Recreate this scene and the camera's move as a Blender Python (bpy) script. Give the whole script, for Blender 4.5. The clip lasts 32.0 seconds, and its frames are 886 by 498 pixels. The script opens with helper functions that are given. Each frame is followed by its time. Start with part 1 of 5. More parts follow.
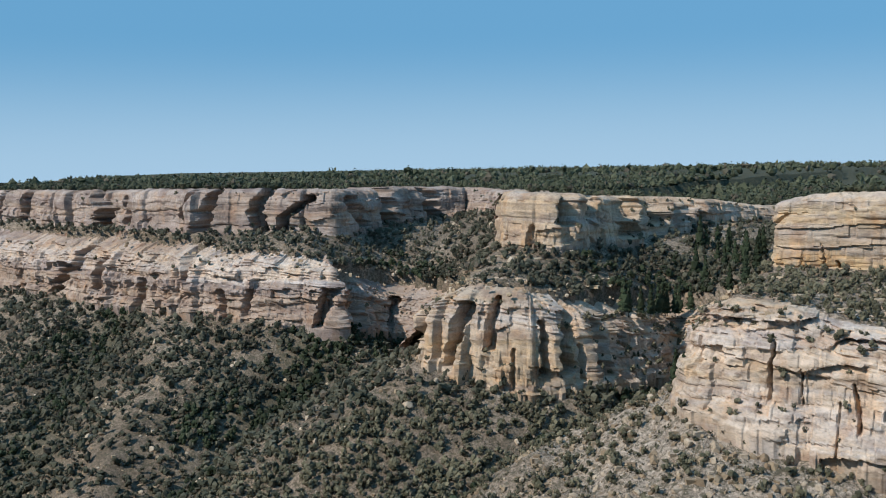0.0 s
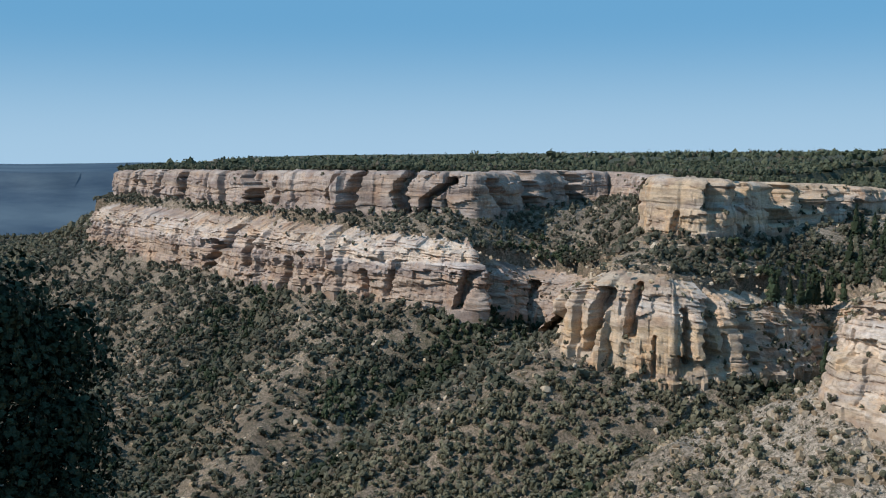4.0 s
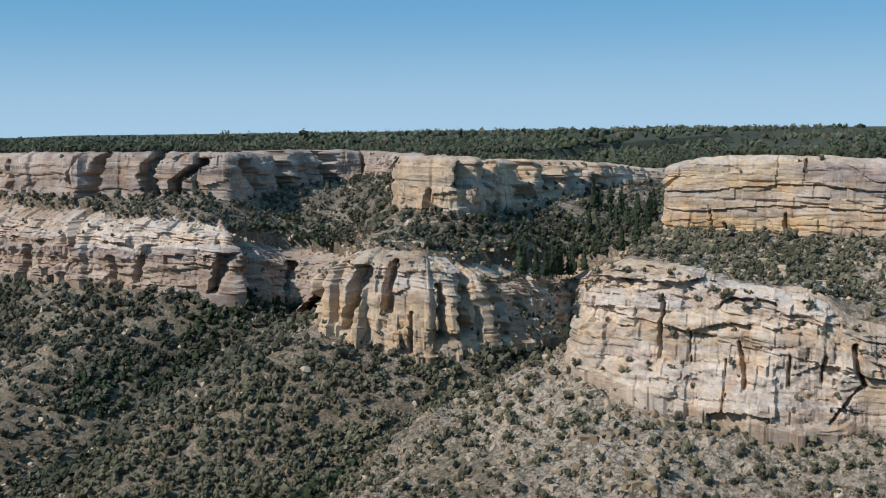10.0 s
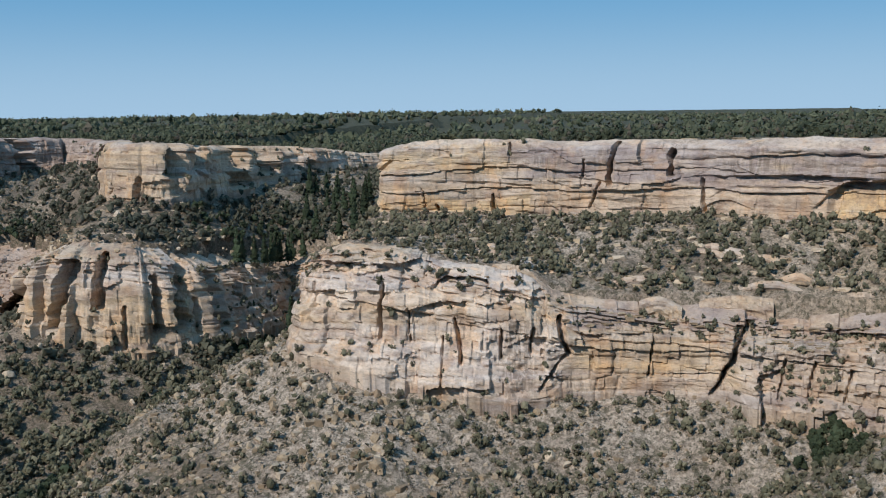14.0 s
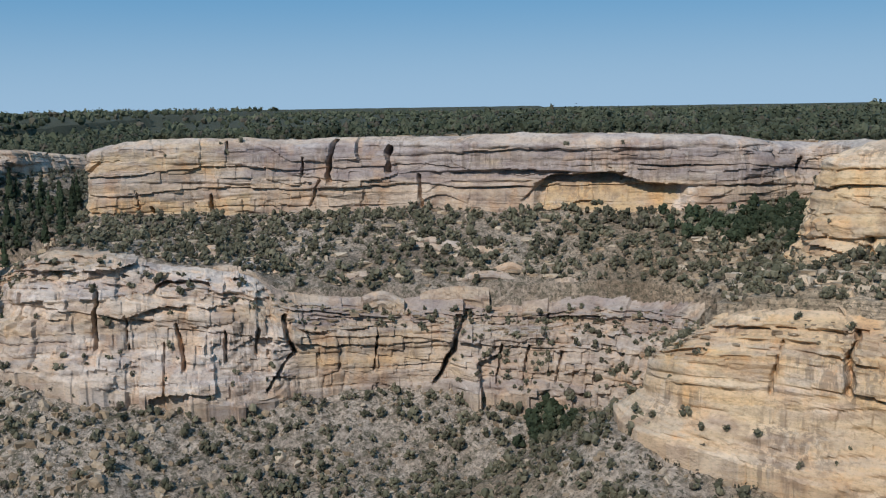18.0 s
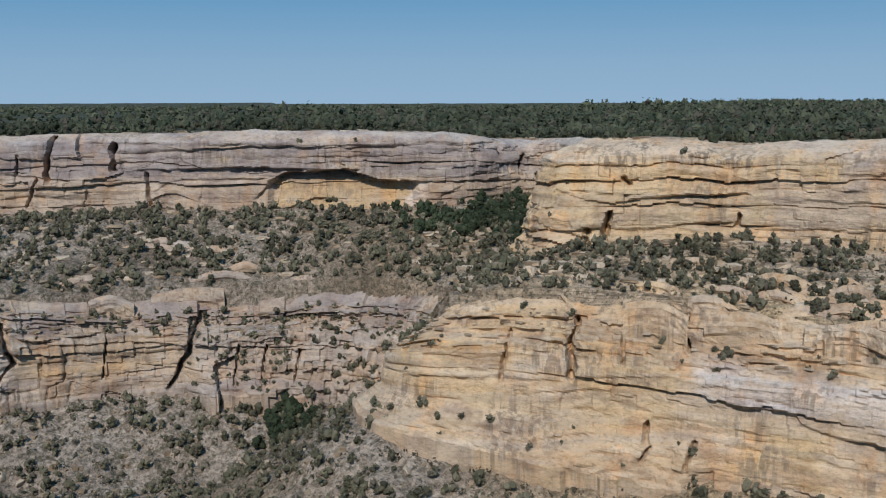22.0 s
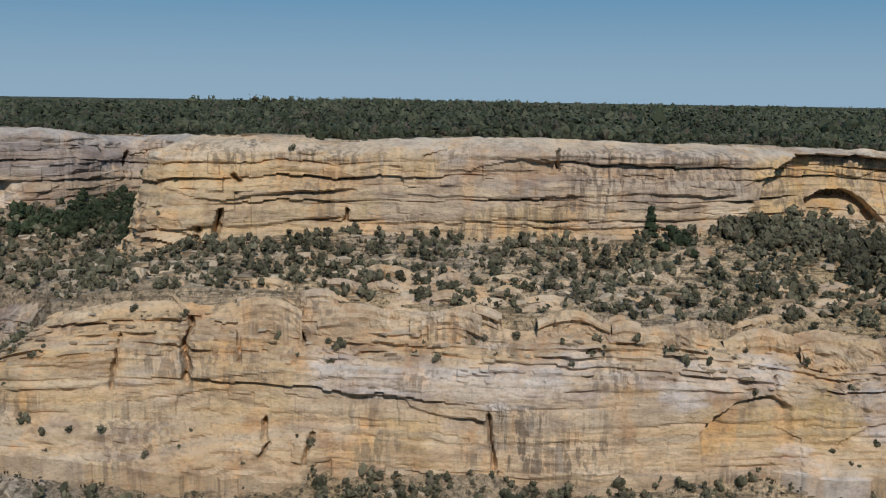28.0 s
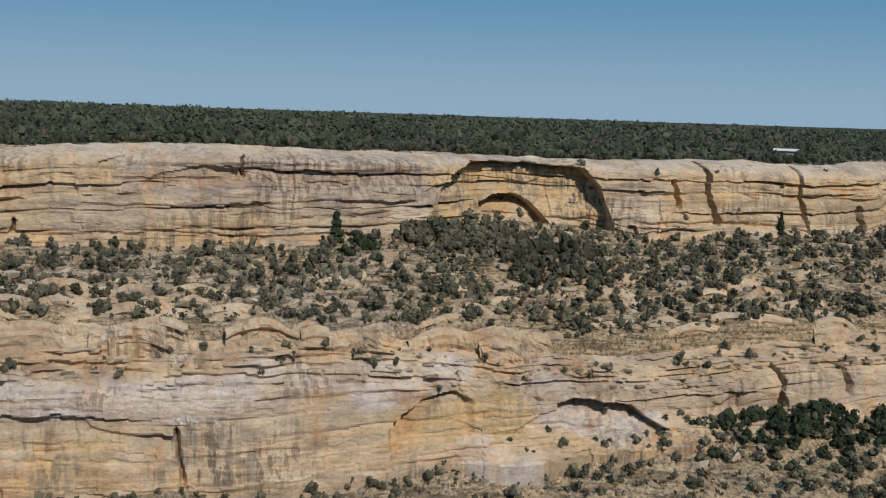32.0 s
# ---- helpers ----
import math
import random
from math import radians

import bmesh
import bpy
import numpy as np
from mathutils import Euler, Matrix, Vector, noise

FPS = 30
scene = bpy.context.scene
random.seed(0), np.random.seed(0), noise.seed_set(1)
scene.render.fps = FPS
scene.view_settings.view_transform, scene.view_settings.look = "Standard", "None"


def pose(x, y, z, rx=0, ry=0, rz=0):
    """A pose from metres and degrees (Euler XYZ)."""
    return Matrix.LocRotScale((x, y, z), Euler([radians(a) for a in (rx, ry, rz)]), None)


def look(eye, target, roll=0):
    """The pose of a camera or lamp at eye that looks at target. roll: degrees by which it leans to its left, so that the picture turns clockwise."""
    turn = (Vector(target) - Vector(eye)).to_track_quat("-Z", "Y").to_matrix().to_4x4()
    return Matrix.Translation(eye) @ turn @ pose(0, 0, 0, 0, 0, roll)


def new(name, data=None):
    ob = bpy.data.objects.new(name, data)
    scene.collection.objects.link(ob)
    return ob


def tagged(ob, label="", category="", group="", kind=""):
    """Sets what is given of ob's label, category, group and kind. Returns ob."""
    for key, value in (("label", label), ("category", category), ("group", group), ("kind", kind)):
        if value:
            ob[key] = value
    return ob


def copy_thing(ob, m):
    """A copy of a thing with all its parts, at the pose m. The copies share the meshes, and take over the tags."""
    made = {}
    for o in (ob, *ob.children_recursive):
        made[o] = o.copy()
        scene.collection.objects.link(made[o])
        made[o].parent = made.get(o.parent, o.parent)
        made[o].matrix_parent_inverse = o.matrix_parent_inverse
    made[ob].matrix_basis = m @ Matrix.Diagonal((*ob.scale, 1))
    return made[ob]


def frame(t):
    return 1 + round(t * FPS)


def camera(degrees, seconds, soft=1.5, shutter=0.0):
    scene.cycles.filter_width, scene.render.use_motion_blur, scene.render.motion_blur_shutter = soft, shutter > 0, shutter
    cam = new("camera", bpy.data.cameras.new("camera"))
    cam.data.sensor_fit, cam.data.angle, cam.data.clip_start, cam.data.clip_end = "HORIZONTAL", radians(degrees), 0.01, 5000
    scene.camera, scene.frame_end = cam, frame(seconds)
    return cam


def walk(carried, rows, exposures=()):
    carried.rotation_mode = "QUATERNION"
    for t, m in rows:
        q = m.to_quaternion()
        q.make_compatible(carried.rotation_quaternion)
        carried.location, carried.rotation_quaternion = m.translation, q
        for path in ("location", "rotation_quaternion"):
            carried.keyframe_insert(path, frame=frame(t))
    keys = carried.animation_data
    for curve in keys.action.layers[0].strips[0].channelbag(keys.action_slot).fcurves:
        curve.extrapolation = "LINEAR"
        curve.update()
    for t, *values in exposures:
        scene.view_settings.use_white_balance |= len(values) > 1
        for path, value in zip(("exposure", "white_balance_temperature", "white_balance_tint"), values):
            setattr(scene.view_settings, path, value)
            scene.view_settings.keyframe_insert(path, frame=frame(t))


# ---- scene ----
cam = camera(46.0, 32.0, 1.1)
PATH = [
    (0.0, pose(0, 0, 0, 85.56, 0.65, -0.05)),
    (0.5, pose(0, 0, 0, 85.3, 0.49, 1.11)),
    (1.0, pose(0, 0, 0, 85.2, 0.55, 1.77)),
    (1.5, pose(0, 0, 0, 85.05, 0.71, 2.71)),
    (2.0, pose(0, 0, 0, 84.96, 0.46, 3.55)),
    (2.5, pose(0, 0, 0, 84.89, 0.47, 4.3)),
    (3.0, pose(0, 0, 0, 84.8, 0.36, 5.5)),
    (3.5, pose(0, 0, 0, 84.78, 0.29, 6.64)),
    (4.0, pose(0, 0, 0, 84.7, 0.18, 7.73)),
    (4.5, pose(0, 0, 0, 84.56, 0.31, 8.85)),
    (6.5, pose(0, 0, 0, 84.65, 0.04, 7.13)),
    (7.0, pose(0, 0, 0, 84.4, 0.11, 5.48)),
    (7.5, pose(0, 0, 0, 84.31, 0.14, 3.83)),
    (8.0, pose(0, 0, 0, 84.44, 0.16, 1.99)),
    (8.5, pose(0, 0, 0, 84.36, -0.01, -0.14)),
    (9.0, pose(0, 0, 0, 84.09, 0.07, -2.07)),
    (9.5, pose(0, 0, 0, 83.39, -0.02, -3.96)),
    (10.0, pose(0, 0, 0, 83.5, 0.51, -5.71)),
    (10.5, pose(0, 0, 0, 83.34, 0.56, -7.74)),
    (11.0, pose(0, 0, 0, 83.28, 0.83, -9.8)),
    (11.5, pose(0, 0, 0, 83.05, 1.08, -11.14)),
    (12.0, pose(0, 0, 0, 82.87, 0.92, -12.93)),
    (12.5, pose(0, 0, 0, 82.74, 0.92, -15.2)),
    (13.0, pose(0, 0, 0, 82.82, 0.5, -17.43)),
    (13.5, pose(0, 0, 0, 82.74, 0.62, -19.32)),
    (15.5, pose(0, 0, 0, 82.25, 0.51, -27.25)),
    (16.0, pose(0, 0, 0, 82.31, 0.65, -29.38)),
    (16.5, pose(0, 0, 0, 82.18, 0.73, -31.33)),
    (17.0, pose(0, 0, 0, 82.03, 1.09, -32.72)),
    (17.5, pose(0, 0, 0, 82.04, 1.08, -34.66)),
    (18.0, pose(0, 0, 0, 82.24, 0.93, -36.51)),
    (18.5, pose(0, 0, 0, 82.39, 0.78, -38.17)),
    (19.0, pose(0, 0, 0, 82.19, 0.87, -40.14)),
    (19.5, pose(0, 0, 0, 82.19, 0.98, -42.27)),
    (20.0, pose(0, 0, 0, 82.36, 0.8, -44.07)),
    (20.5, pose(0, 0, 0, 82.29, 0.5, -45.74)),
    (21.0, pose(0, 0, 0, 82.34, 0.5, -47.42)),
    (21.5, pose(0, 0, 0, 82.11, 0.46, -49.06)),
    (22.0, pose(0, 0, 0, 81.94, 0.33, -51.0)),
    (22.5, pose(0, 0, 0, 81.94, 0.2, -52.31)),
    (23.0, pose(0, 0, 0, 82.1, 0.22, -54.21)),
    (23.5, pose(0, 0, 0, 82.19, 0.34, -56.0)),
    (24.0, pose(0, 0, 0, 82.23, 0.11, -58.16)),
    (24.5, pose(0, 0, 0, 81.99, -0.34, -60.05)),
    (25.0, pose(0, 0, 0, 82.35, -0.28, -61.65)),
    (25.5, pose(0, 0, 0, 82.06, -0.38, -63.19)),
    (27.5, pose(0, 0, 0, 81.83, -0.51, -70.45)),
    (28.0, pose(0, 0, 0, 81.84, -0.67, -72.11)),
    (28.5, pose(0, 0, 0, 82.0, -0.78, -74.42)),
    (29.0, pose(0, 0, 0, 82.19, -0.8, -76.54)),
    (29.5, pose(0, 0, 0, 82.11, -1.05, -78.36)),
    (30.0, pose(0, 0, 0, 82.05, -1.37, -81.56)),
    (30.5, pose(0, 0, 0, 82.14, -1.26, -84.26)),
    (31.0, pose(0, 0, 0, 82.34, -1.29, -85.54)),
    (31.5, pose(0, 0, 0, 82.55, -1.4, -87.53)),
    (32.0, pose(0, 0, 0, 82.52, -1.58, -89.21)),
]
walk(cam, PATH, [(0, 0.0, 6340, 11), (10, 0.02, 6340, 11), (16, -0.14, 6240, 13), (24, -0.46, 6100, 13), (28, -0.53, 6480, 12), (32, -0.52, 6480, 12)])

# ---------------------------------------------------------------- light
SUN_AZ, SUN_EL = 118.0, 40.0          # degrees, to the left of the first view
SUN_DIR = Vector((-math.sin(radians(SUN_AZ)) * math.cos(radians(SUN_EL)),
                  math.cos(radians(SUN_AZ)) * math.cos(radians(SUN_EL)), math.sin(radians(SUN_EL))))
world = bpy.data.worlds.new("sky")
scene.world = world
world.use_nodes = True
wn, wl = world.node_tree.nodes, world.node_tree.links
wn.clear()
sky = wn.new("ShaderNodeTexSky")
sky.sky_type, sky.sun_disc = "NISHITA", False
sky.sun_elevation, sky.sun_rotation = radians(SUN_EL), radians(-SUN_AZ)
sky.altitude, sky.air_density, sky.dust_density, sky.ozone_density = 2500, 1.5, 0.25, 3.0
bg = wn.new("ShaderNodeBackground")
bg.inputs["Strength"].default_value = 0.073
wo = wn.new("ShaderNodeOutputWorld")
tint = wn.new("ShaderNodeMix")
tint.data_type, tint.blend_type = "RGBA", "MULTIPLY"
tint.inputs["Factor"].default_value = 1.0
tint.inputs["B"].default_value = (0.80, 0.98, 1.24, 1)      # clear, dry high-country air
wl.new(sky.outputs[0], tint.inputs["A"])
even = wn.new("ShaderNodeMix")
even.data_type = "RGBA"
even.inputs["Factor"].default_value = 0.88
even.inputs["B"].default_value = (1.95, 5.2, 8.45, 1)          # the even blue of high dry air
wl.new(tint.outputs["Result"], even.inputs["A"])
where = wn.new("ShaderNodeTexCoord")
height = wn.new("ShaderNodeSeparateXYZ")
wl.new(where.outputs["Generated"], height.inputs[0])
lift = wn.new("ShaderNodeMapRange")
lift.interpolation_type = "SMOOTHSTEP"
for key, value in (("From Min", -0.01), ("From Max", 0.13), ("To Min", 0.88), ("To Max", 0.0)):
    lift.inputs[key].default_value = value
wl.new(height.outputs["Z"], lift.inputs["Value"])
haze = wn.new("ShaderNodeMix")
haze.data_type = "RGBA"
haze.inputs["B"].default_value = (5.6, 8.2, 10.4, 1)           # thicker air towards the horizon
wl.new(lift.outputs["Result"], haze.inputs["Factor"])
wl.new(even.outputs["Result"], haze.inputs["A"])
wl.new(haze.outputs["Result"], bg.inputs[0])
wl.new(bg.outputs[0], wo.inputs[0])
sun = new("sun", bpy.data.lights.new("sun", "SUN"))
sun.data.energy, sun.data.angle, sun.data.color = 4.1, radians(0.5), (1.0, 0.93, 0.82)
sun.matrix_world = look(SUN_DIR * 500, (0, 0, 0))


# ---------------------------------------------------------------- materials
class Nodes:
    """A small builder for node materials."""

    def __init__(self, name):
        self.mat = bpy.data.materials.new(name)
        self.mat.use_nodes = True
        self.n, self.l = self.mat.node_tree.nodes, self.mat.node_tree.links
        self.n.clear()
        self.out = self.n.new("ShaderNodeOutputMaterial")
        self.bsdf = self.n.new("ShaderNodeBsdfPrincipled")
        self.l.new(self.bsdf.outputs[0], self.out.inputs[0])
        self.bsdf.inputs["Roughness"].default_value = 0.9
        self.bsdf.inputs["Specular IOR Level"].default_value = 0.15

    def coords(self, scale=(1, 1, 1)):
        geo = self.n.new("ShaderNodeNewGeometry")
        m = self.n.new("ShaderNodeMapping")
        m.inputs["Scale"].default_value = scale
        self.l.new(geo.outputs["Position"], m.inputs["Vector"])
        return m.outputs[0]

    def noise(self, scale, detail=4, rough=0.55, stretch=(1, 1, 1)):
        t = self.n.new("ShaderNodeTexNoise")
        t.inputs["Scale"].default_value = scale
        t.inputs["Detail"].default_value = detail
        t.inputs["Roughness"].default_value = rough
        self.l.new(self.coords(stretch), t.inputs["Vector"])
        return t.outputs["Fac"]

    def ramp(self, fac, stops):
        r = self.n.new("ShaderNodeValToRGB")
        while len(r.color_ramp.elements) < len(stops):
            r.color_ramp.elements.new(0.5)
        for e, (p, c) in zip(r.color_ramp.elements, stops):
            e.position = p
            e.color = (*c, 1) if not isinstance(c, float) else (c, c, c, 1)
        self.l.new(fac, r.inputs[0])
        return r.outputs[0]

    def mix(self, a, b, fac, how="MIX"):
        m = self.n.new("ShaderNodeMix")
        m.data_type, m.blend_type = "RGBA", how
        for sock, v in ((m.inputs["Factor"], fac), (m.inputs["A"], a), (m.inputs["B"], b)):
            if isinstance(v, (int, float)):
                sock.default_value = v if sock.name == "Factor" else (v, v, v, 1)
            elif isinstance(v, tuple):
                sock.default_value = (*v, 1)
            else:
                self.l.new(v, sock)
        return m.outputs["Result"]

    def edges(self, scale, wide):
        """One on the joints between irregular blocks, nought elsewhere."""
        t = self.n.new("ShaderNodeTexVoronoi")
        t.feature = "DISTANCE_TO_EDGE"
        t.inputs["Scale"].default_value = 1.0
        bend = self.n.new("ShaderNodeMix")
        bend.data_type, bend.blend_type = "RGBA", "ADD"
        bend.inputs["Factor"].default_value = 0.35
        n = self.n.new("ShaderNodeTexNoise")
        n.inputs["Scale"].default_value, n.inputs["Detail"].default_value = 0.5, 4
        self.l.new(self.coords(), n.inputs["Vector"])
        self.l.new(self.coords(scale), bend.inputs["A"])
        self.l.new(n.outputs["Color"], bend.inputs["B"])
        self.l.new(bend.outputs["Result"], t.inputs["Vector"])
        return self.ramp(t.outputs["Distance"], [(wide * 0.3, 0.6), (wide, 0.0)])

    def bump(self, height, strength, dist):
        b = self.n.new("ShaderNodeBump")
        b.inputs["Strength"].default_value, b.inputs["Distance"].default_value = strength, dist
        self.l.new(height, b.inputs["Height"])
        if self.bsdf.inputs["Normal"].is_linked:
            self.l.new(self.bsdf.inputs["Normal"].links[0].from_socket, b.inputs["Normal"])
        self.l.new(b.outputs[0], self.bsdf.inputs["Normal"])

    def mask(self, name):
        t = self.n.new("ShaderNodeAttribute")
        t.attribute_name = name
        return t.outputs["Fac"]

    def color(self, c):
        self.l.new(c, self.bsdf.inputs["Base Color"])
        return self.mat


def rock_material(name, pale, mid, warm, varnish=0.4):
    """Bedded sandstone; gold, pale, grey and varnish are the stains that each wall carries; pale also holds the
    sunlight painted on brows.
    """
    k = Nodes(name)
    big = k.noise(0.05, 4, 0.62)
    base = k.mix(mid, pale, k.ramp(big, [(0.36, 0.0), (0.62, 1.0)]))
    beds = k.noise(1.0, 3, 0.6, (0.02, 0.02, 0.5))
    base = k.mix(base, warm, k.ramp(beds, [(0.48, 0.0), (0.62, 0.7)]))
    base = k.mix(base, GOLD, k.mix(0.0, k.ramp(k.noise(0.16, 4, 0.6), [(0.32, 0.2), (0.62, 0.9)]), k.mask("gold")))
    base = k.mix(base, GREY, k.mix(0.0, k.ramp(k.noise(0.2, 4, 0.6, (0.5, 0.5, 2)), [(0.3, 0.35), (0.6, 0.95)]), k.mask("grey")))
    base = k.mix(base, PALE, k.mix(0.0, k.ramp(k.noise(0.3, 4, 0.65, (0.5, 0.5, 1.5)), [(0.28, 0.25), (0.50, 1.0)]), k.mask("pale")))
    base = k.mix(base, k.ramp(k.mask("bed"), [(0.0, (0.80, 0.79, 0.82)), (0.35, (1.0, 0.99, 0.98)), (0.62, (1.08, 1.0, 0.9)), (0.82, (1.0, 0.93, 0.82)), (1.0, (1.14, 1.13, 1.12))]), 0.85, "MULTIPLY")
    blotch = k.noise(0.22, 5, 0.7)
    base = k.mix(base, k.ramp(blotch, [(0.3, (0.72, 0.69, 0.66)), (0.5, (1.0, 1.0, 1.0)), (0.7, (1.12, 1.1, 1.06))]), 0.85, "MULTIPLY")
    fine = k.noise(1.0, 6, 0.72, (0.8, 0.8, 1.7))
    base = k.mix(base, k.ramp(fine, [(0.30, 0.5), (0.48, 1.0), (0.75, 1.16)]), 0.75, "MULTIPLY")
    amber = k.ramp(k.noise(0.13, 4, 0.6, (1.0, 1.0, 0.55)), [(0.52, 0.0), (0.63, 0.7)])
    base = k.mix(base, k.mix(base, (1.08, 0.92, 0.76), 1.0, "MULTIPLY"), amber)
    rosy = k.ramp(k.noise(0.11, 5, 0.65, (0.7, 0.7, 1.6)), [(0.50, 0.0), (0.62, 0.75)])
    base = k.mix(base, k.mix(base, (0.70, 0.66, 0.68), 1.0, "MULTIPLY"), rosy)
    streak = k.ramp(k.noise(1.0, 4, 0.62, (0.75, 0.75, 0.045)), [(0.47, 0.0), (0.56, 1.0)])
    free = k.ramp(k.noise(0.07, 3, 0.5), [(0.51, 0.0), (0.62, varnish)])
    base = k.mix(base, (0.17, 0.13, 0.10), k.mix(0.0, streak, k.mix(free, 0.9, k.mask("varnish"))))
    wash = k.ramp(k.noise(1.0, 4, 0.62, (0.6, 0.6, 0.035)), [(0.56, 0.0), (0.66, 0.55)])
    base = k.mix(base, (0.66, 0.585, 0.49), k.mix(0.0, wash, k.mix(free, 0.6, k.mask("varnish"))))
    k.bump(k.noise(1.3, 7, 0.75, (0.8, 0.8, 1.6)), 1.0, 0.4)
    return k.color(base)


GOLD, GREY, PALE = (0.62, 0.45, 0.235), (0.33, 0.282, 0.275), (0.66, 0.59, 0.54)
ROCK_FAR = rock_material("weathered pink sandstone", (0.47, 0.40, 0.362), (0.295, 0.236, 0.205), (0.355, 0.273, 0.228), 0.5)
ROCK_MID = rock_material("grey tan sandstone", (0.54, 0.465, 0.40), (0.405, 0.33, 0.275), (0.50, 0.40, 0.305), 0.5)
ROCK_GOLD = rock_material("golden sandstone", (0.68, 0.55, 0.41), (0.54, 0.42, 0.305), (0.62, 0.47, 0.31), 0.55)


def soil_material():
    """Slope soil: grey brown, golden where the mask warm says so, strewn with pale stones where scree says so."""
    k = Nodes("stony slope soil")
    big = k.noise(0.03, 4, 0.6)
    grey = k.mix((0.165, 0.128, 0.097), (0.285, 0.225, 0.172), k.ramp(big, [(0.35, 0.0), (0.65, 1.0)]))
    gold = k.mix((0.46, 0.335, 0.195), (0.56, 0.42, 0.27), k.ramp(big, [(0.35, 0.0), (0.65, 1.0)]))
    base = k.mix(grey, gold, k.mask("warm"))
    base = k.mix(base, (0.425, 0.355, 0.29), k.mix(0.0, k.ramp(k.noise(0.5, 5, 0.7), [(0.34, 0.0), (0.50, 1.0)]), k.mask("scree")))
    grains = k.noise(0.8, 6, 0.75)
    base = k.mix(base, k.ramp(grains, [(0.34, 0.35), (0.5, 0.95), (0.66, 1.6)]), 0.9, "MULTIPLY")
    brush = k.noise(0.35, 6, 0.75)
    base = k.mix(base, (0.085, 0.08, 0.052), k.mix(k.ramp(brush, [(0.51, 0.0), (0.6, 0.8)]), k.ramp(brush, [(0.60, 0.0), (0.68, 0.5)]), k.mask("warm")))
    shelf = k.ramp(k.noise(1.0, 4, 0.65, (0.10, 0.10, 1.3)), [(0.42, 0.45), (0.5, 1.0), (0.7, 1.15)])
    base = k.mix(base, k.mix(1.0, shelf, k.mask("warm")), 0.9, "MULTIPLY")
    base = k.mix(base, (0.070, 0.072, 0.048), k.mix(0.0, k.ramp(k.noise(0.25, 5, 0.7), [(0.25, 0.3), (0.45, 1.0)]), k.mask("litter")))
    tufts = k.noise(1.1, 4, 0.6)
    base = k.mix(base, (0.075, 0.072, 0.048), k.ramp(tufts, [(0.55, 0.0), (0.62, 0.8)]))
    k.bump(k.noise(0.9, 6, 0.75), 1.0, 0.9)
    return k.color(base)


SOIL = soil_material()


def boulder_material():
    k = Nodes("boulder sandstone")
    geo = k.n.new("ShaderNodeNewGeometry")
    info = k.n.new("ShaderNodeObjectInfo")
    base = k.ramp(geo.outputs["Random Per Island"], [(0.0, (0.29, 0.215, 0.145)), (0.6, (0.42, 0.325, 0.22)), (1.0, (0.54, 0.45, 0.35))])
    base = k.mix(base, k.ramp(info.outputs["Random"], [(0.0, 0.85), (1.0, 1.15)]), 1.0, "MULTIPLY")
    base = k.mix(base, k.ramp(k.noise(1.2, 5, 0.7), [(0.3, 0.6), (0.7, 1.2)]), 0.8, "MULTIPLY")
    k.bump(k.noise(2.0, 5, 0.7), 0.7, 0.2)
    return k.color(base)


BOULDER = boulder_material()


def leaf_material(name, dark, pale, spot=0.07, dry=(0.125, 0.10, 0.078)):
    k = Nodes(name)
    geo = k.n.new("ShaderNodeNewGeometry")
    info = k.n.new("ShaderNodeObjectInfo")
    base = k.mix(dark, pale, geo.outputs["Random Per Island"])
    base = k.mix(base, dry, k.ramp(geo.outputs["Random Per Island"], [(0.40, 0.0), (0.42, 0.75), (0.50, 0.75), (0.52, 0.0)]))
    base = k.mix(base, k.ramp(k.noise(spot, 4, 0.6), [(0.3, 0.6), (0.7, 1.35)]), 0.9, "MULTIPLY")
    base = k.mix(base, k.ramp(info.outputs["Random"], [(0.0, 0.75), (1.0, 1.25)]), 0.9, "MULTIPLY")
    k.bsdf.inputs["Roughness"].default_value = 0.75
    k.bump(k.noise(2.6, 4, 0.7), 1.0, 0.35)
    return k.color(base)


JUNIPER = leaf_material("juniper foliage", (0.064, 0.064, 0.041), (0.168, 0.154, 0.103))
WOODS = leaf_material("pinyon foliage", (0.048, 0.060, 0.035), (0.116, 0.124, 0.078), 0.03)
SCRUB = leaf_material("dry slope scrub", (0.050, 0.056, 0.039), (0.132, 0.126, 0.090), 0.03)
OAK = leaf_material("scrub oak leaves", (0.026, 0.038, 0.020), (0.060, 0.075, 0.042), dry=(0.050, 0.060, 0.034))
FIR = leaf_material("fir needles", (0.022, 0.036, 0.020), (0.055, 0.072, 0.040), dry=(0.042, 0.056, 0.030))


def bark_material():
    k = Nodes("grey brown bark")
    base = k.mix((0.10, 0.075, 0.055), (0.22, 0.18, 0.145), k.noise(6, 4, 0.6, (1, 1, 0.2)))
    k.bump(k.noise(9, 4, 0.6, (1, 1, 0.2)), 0.6, 0.03)
    return k.color(base)


BARK = bark_material()


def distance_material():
    """Far canyon walls: the haze of kilometres of blue air is put into colour and glow."""
    k = Nodes("distant canyon tinted for haze")
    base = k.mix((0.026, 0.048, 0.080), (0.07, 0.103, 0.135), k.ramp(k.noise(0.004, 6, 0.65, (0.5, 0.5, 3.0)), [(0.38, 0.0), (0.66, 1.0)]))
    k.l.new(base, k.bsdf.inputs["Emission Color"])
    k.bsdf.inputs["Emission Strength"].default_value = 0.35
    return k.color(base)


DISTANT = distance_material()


def plain(name, rgb, rough=0.7):
    k = Nodes(name)
    k.bsdf.inputs["Roughness"].default_value = rough
    return k.color(k.mix(rgb, tuple(c * 0.75 for c in rgb), k.noise(1.5, 5, 0.6)))


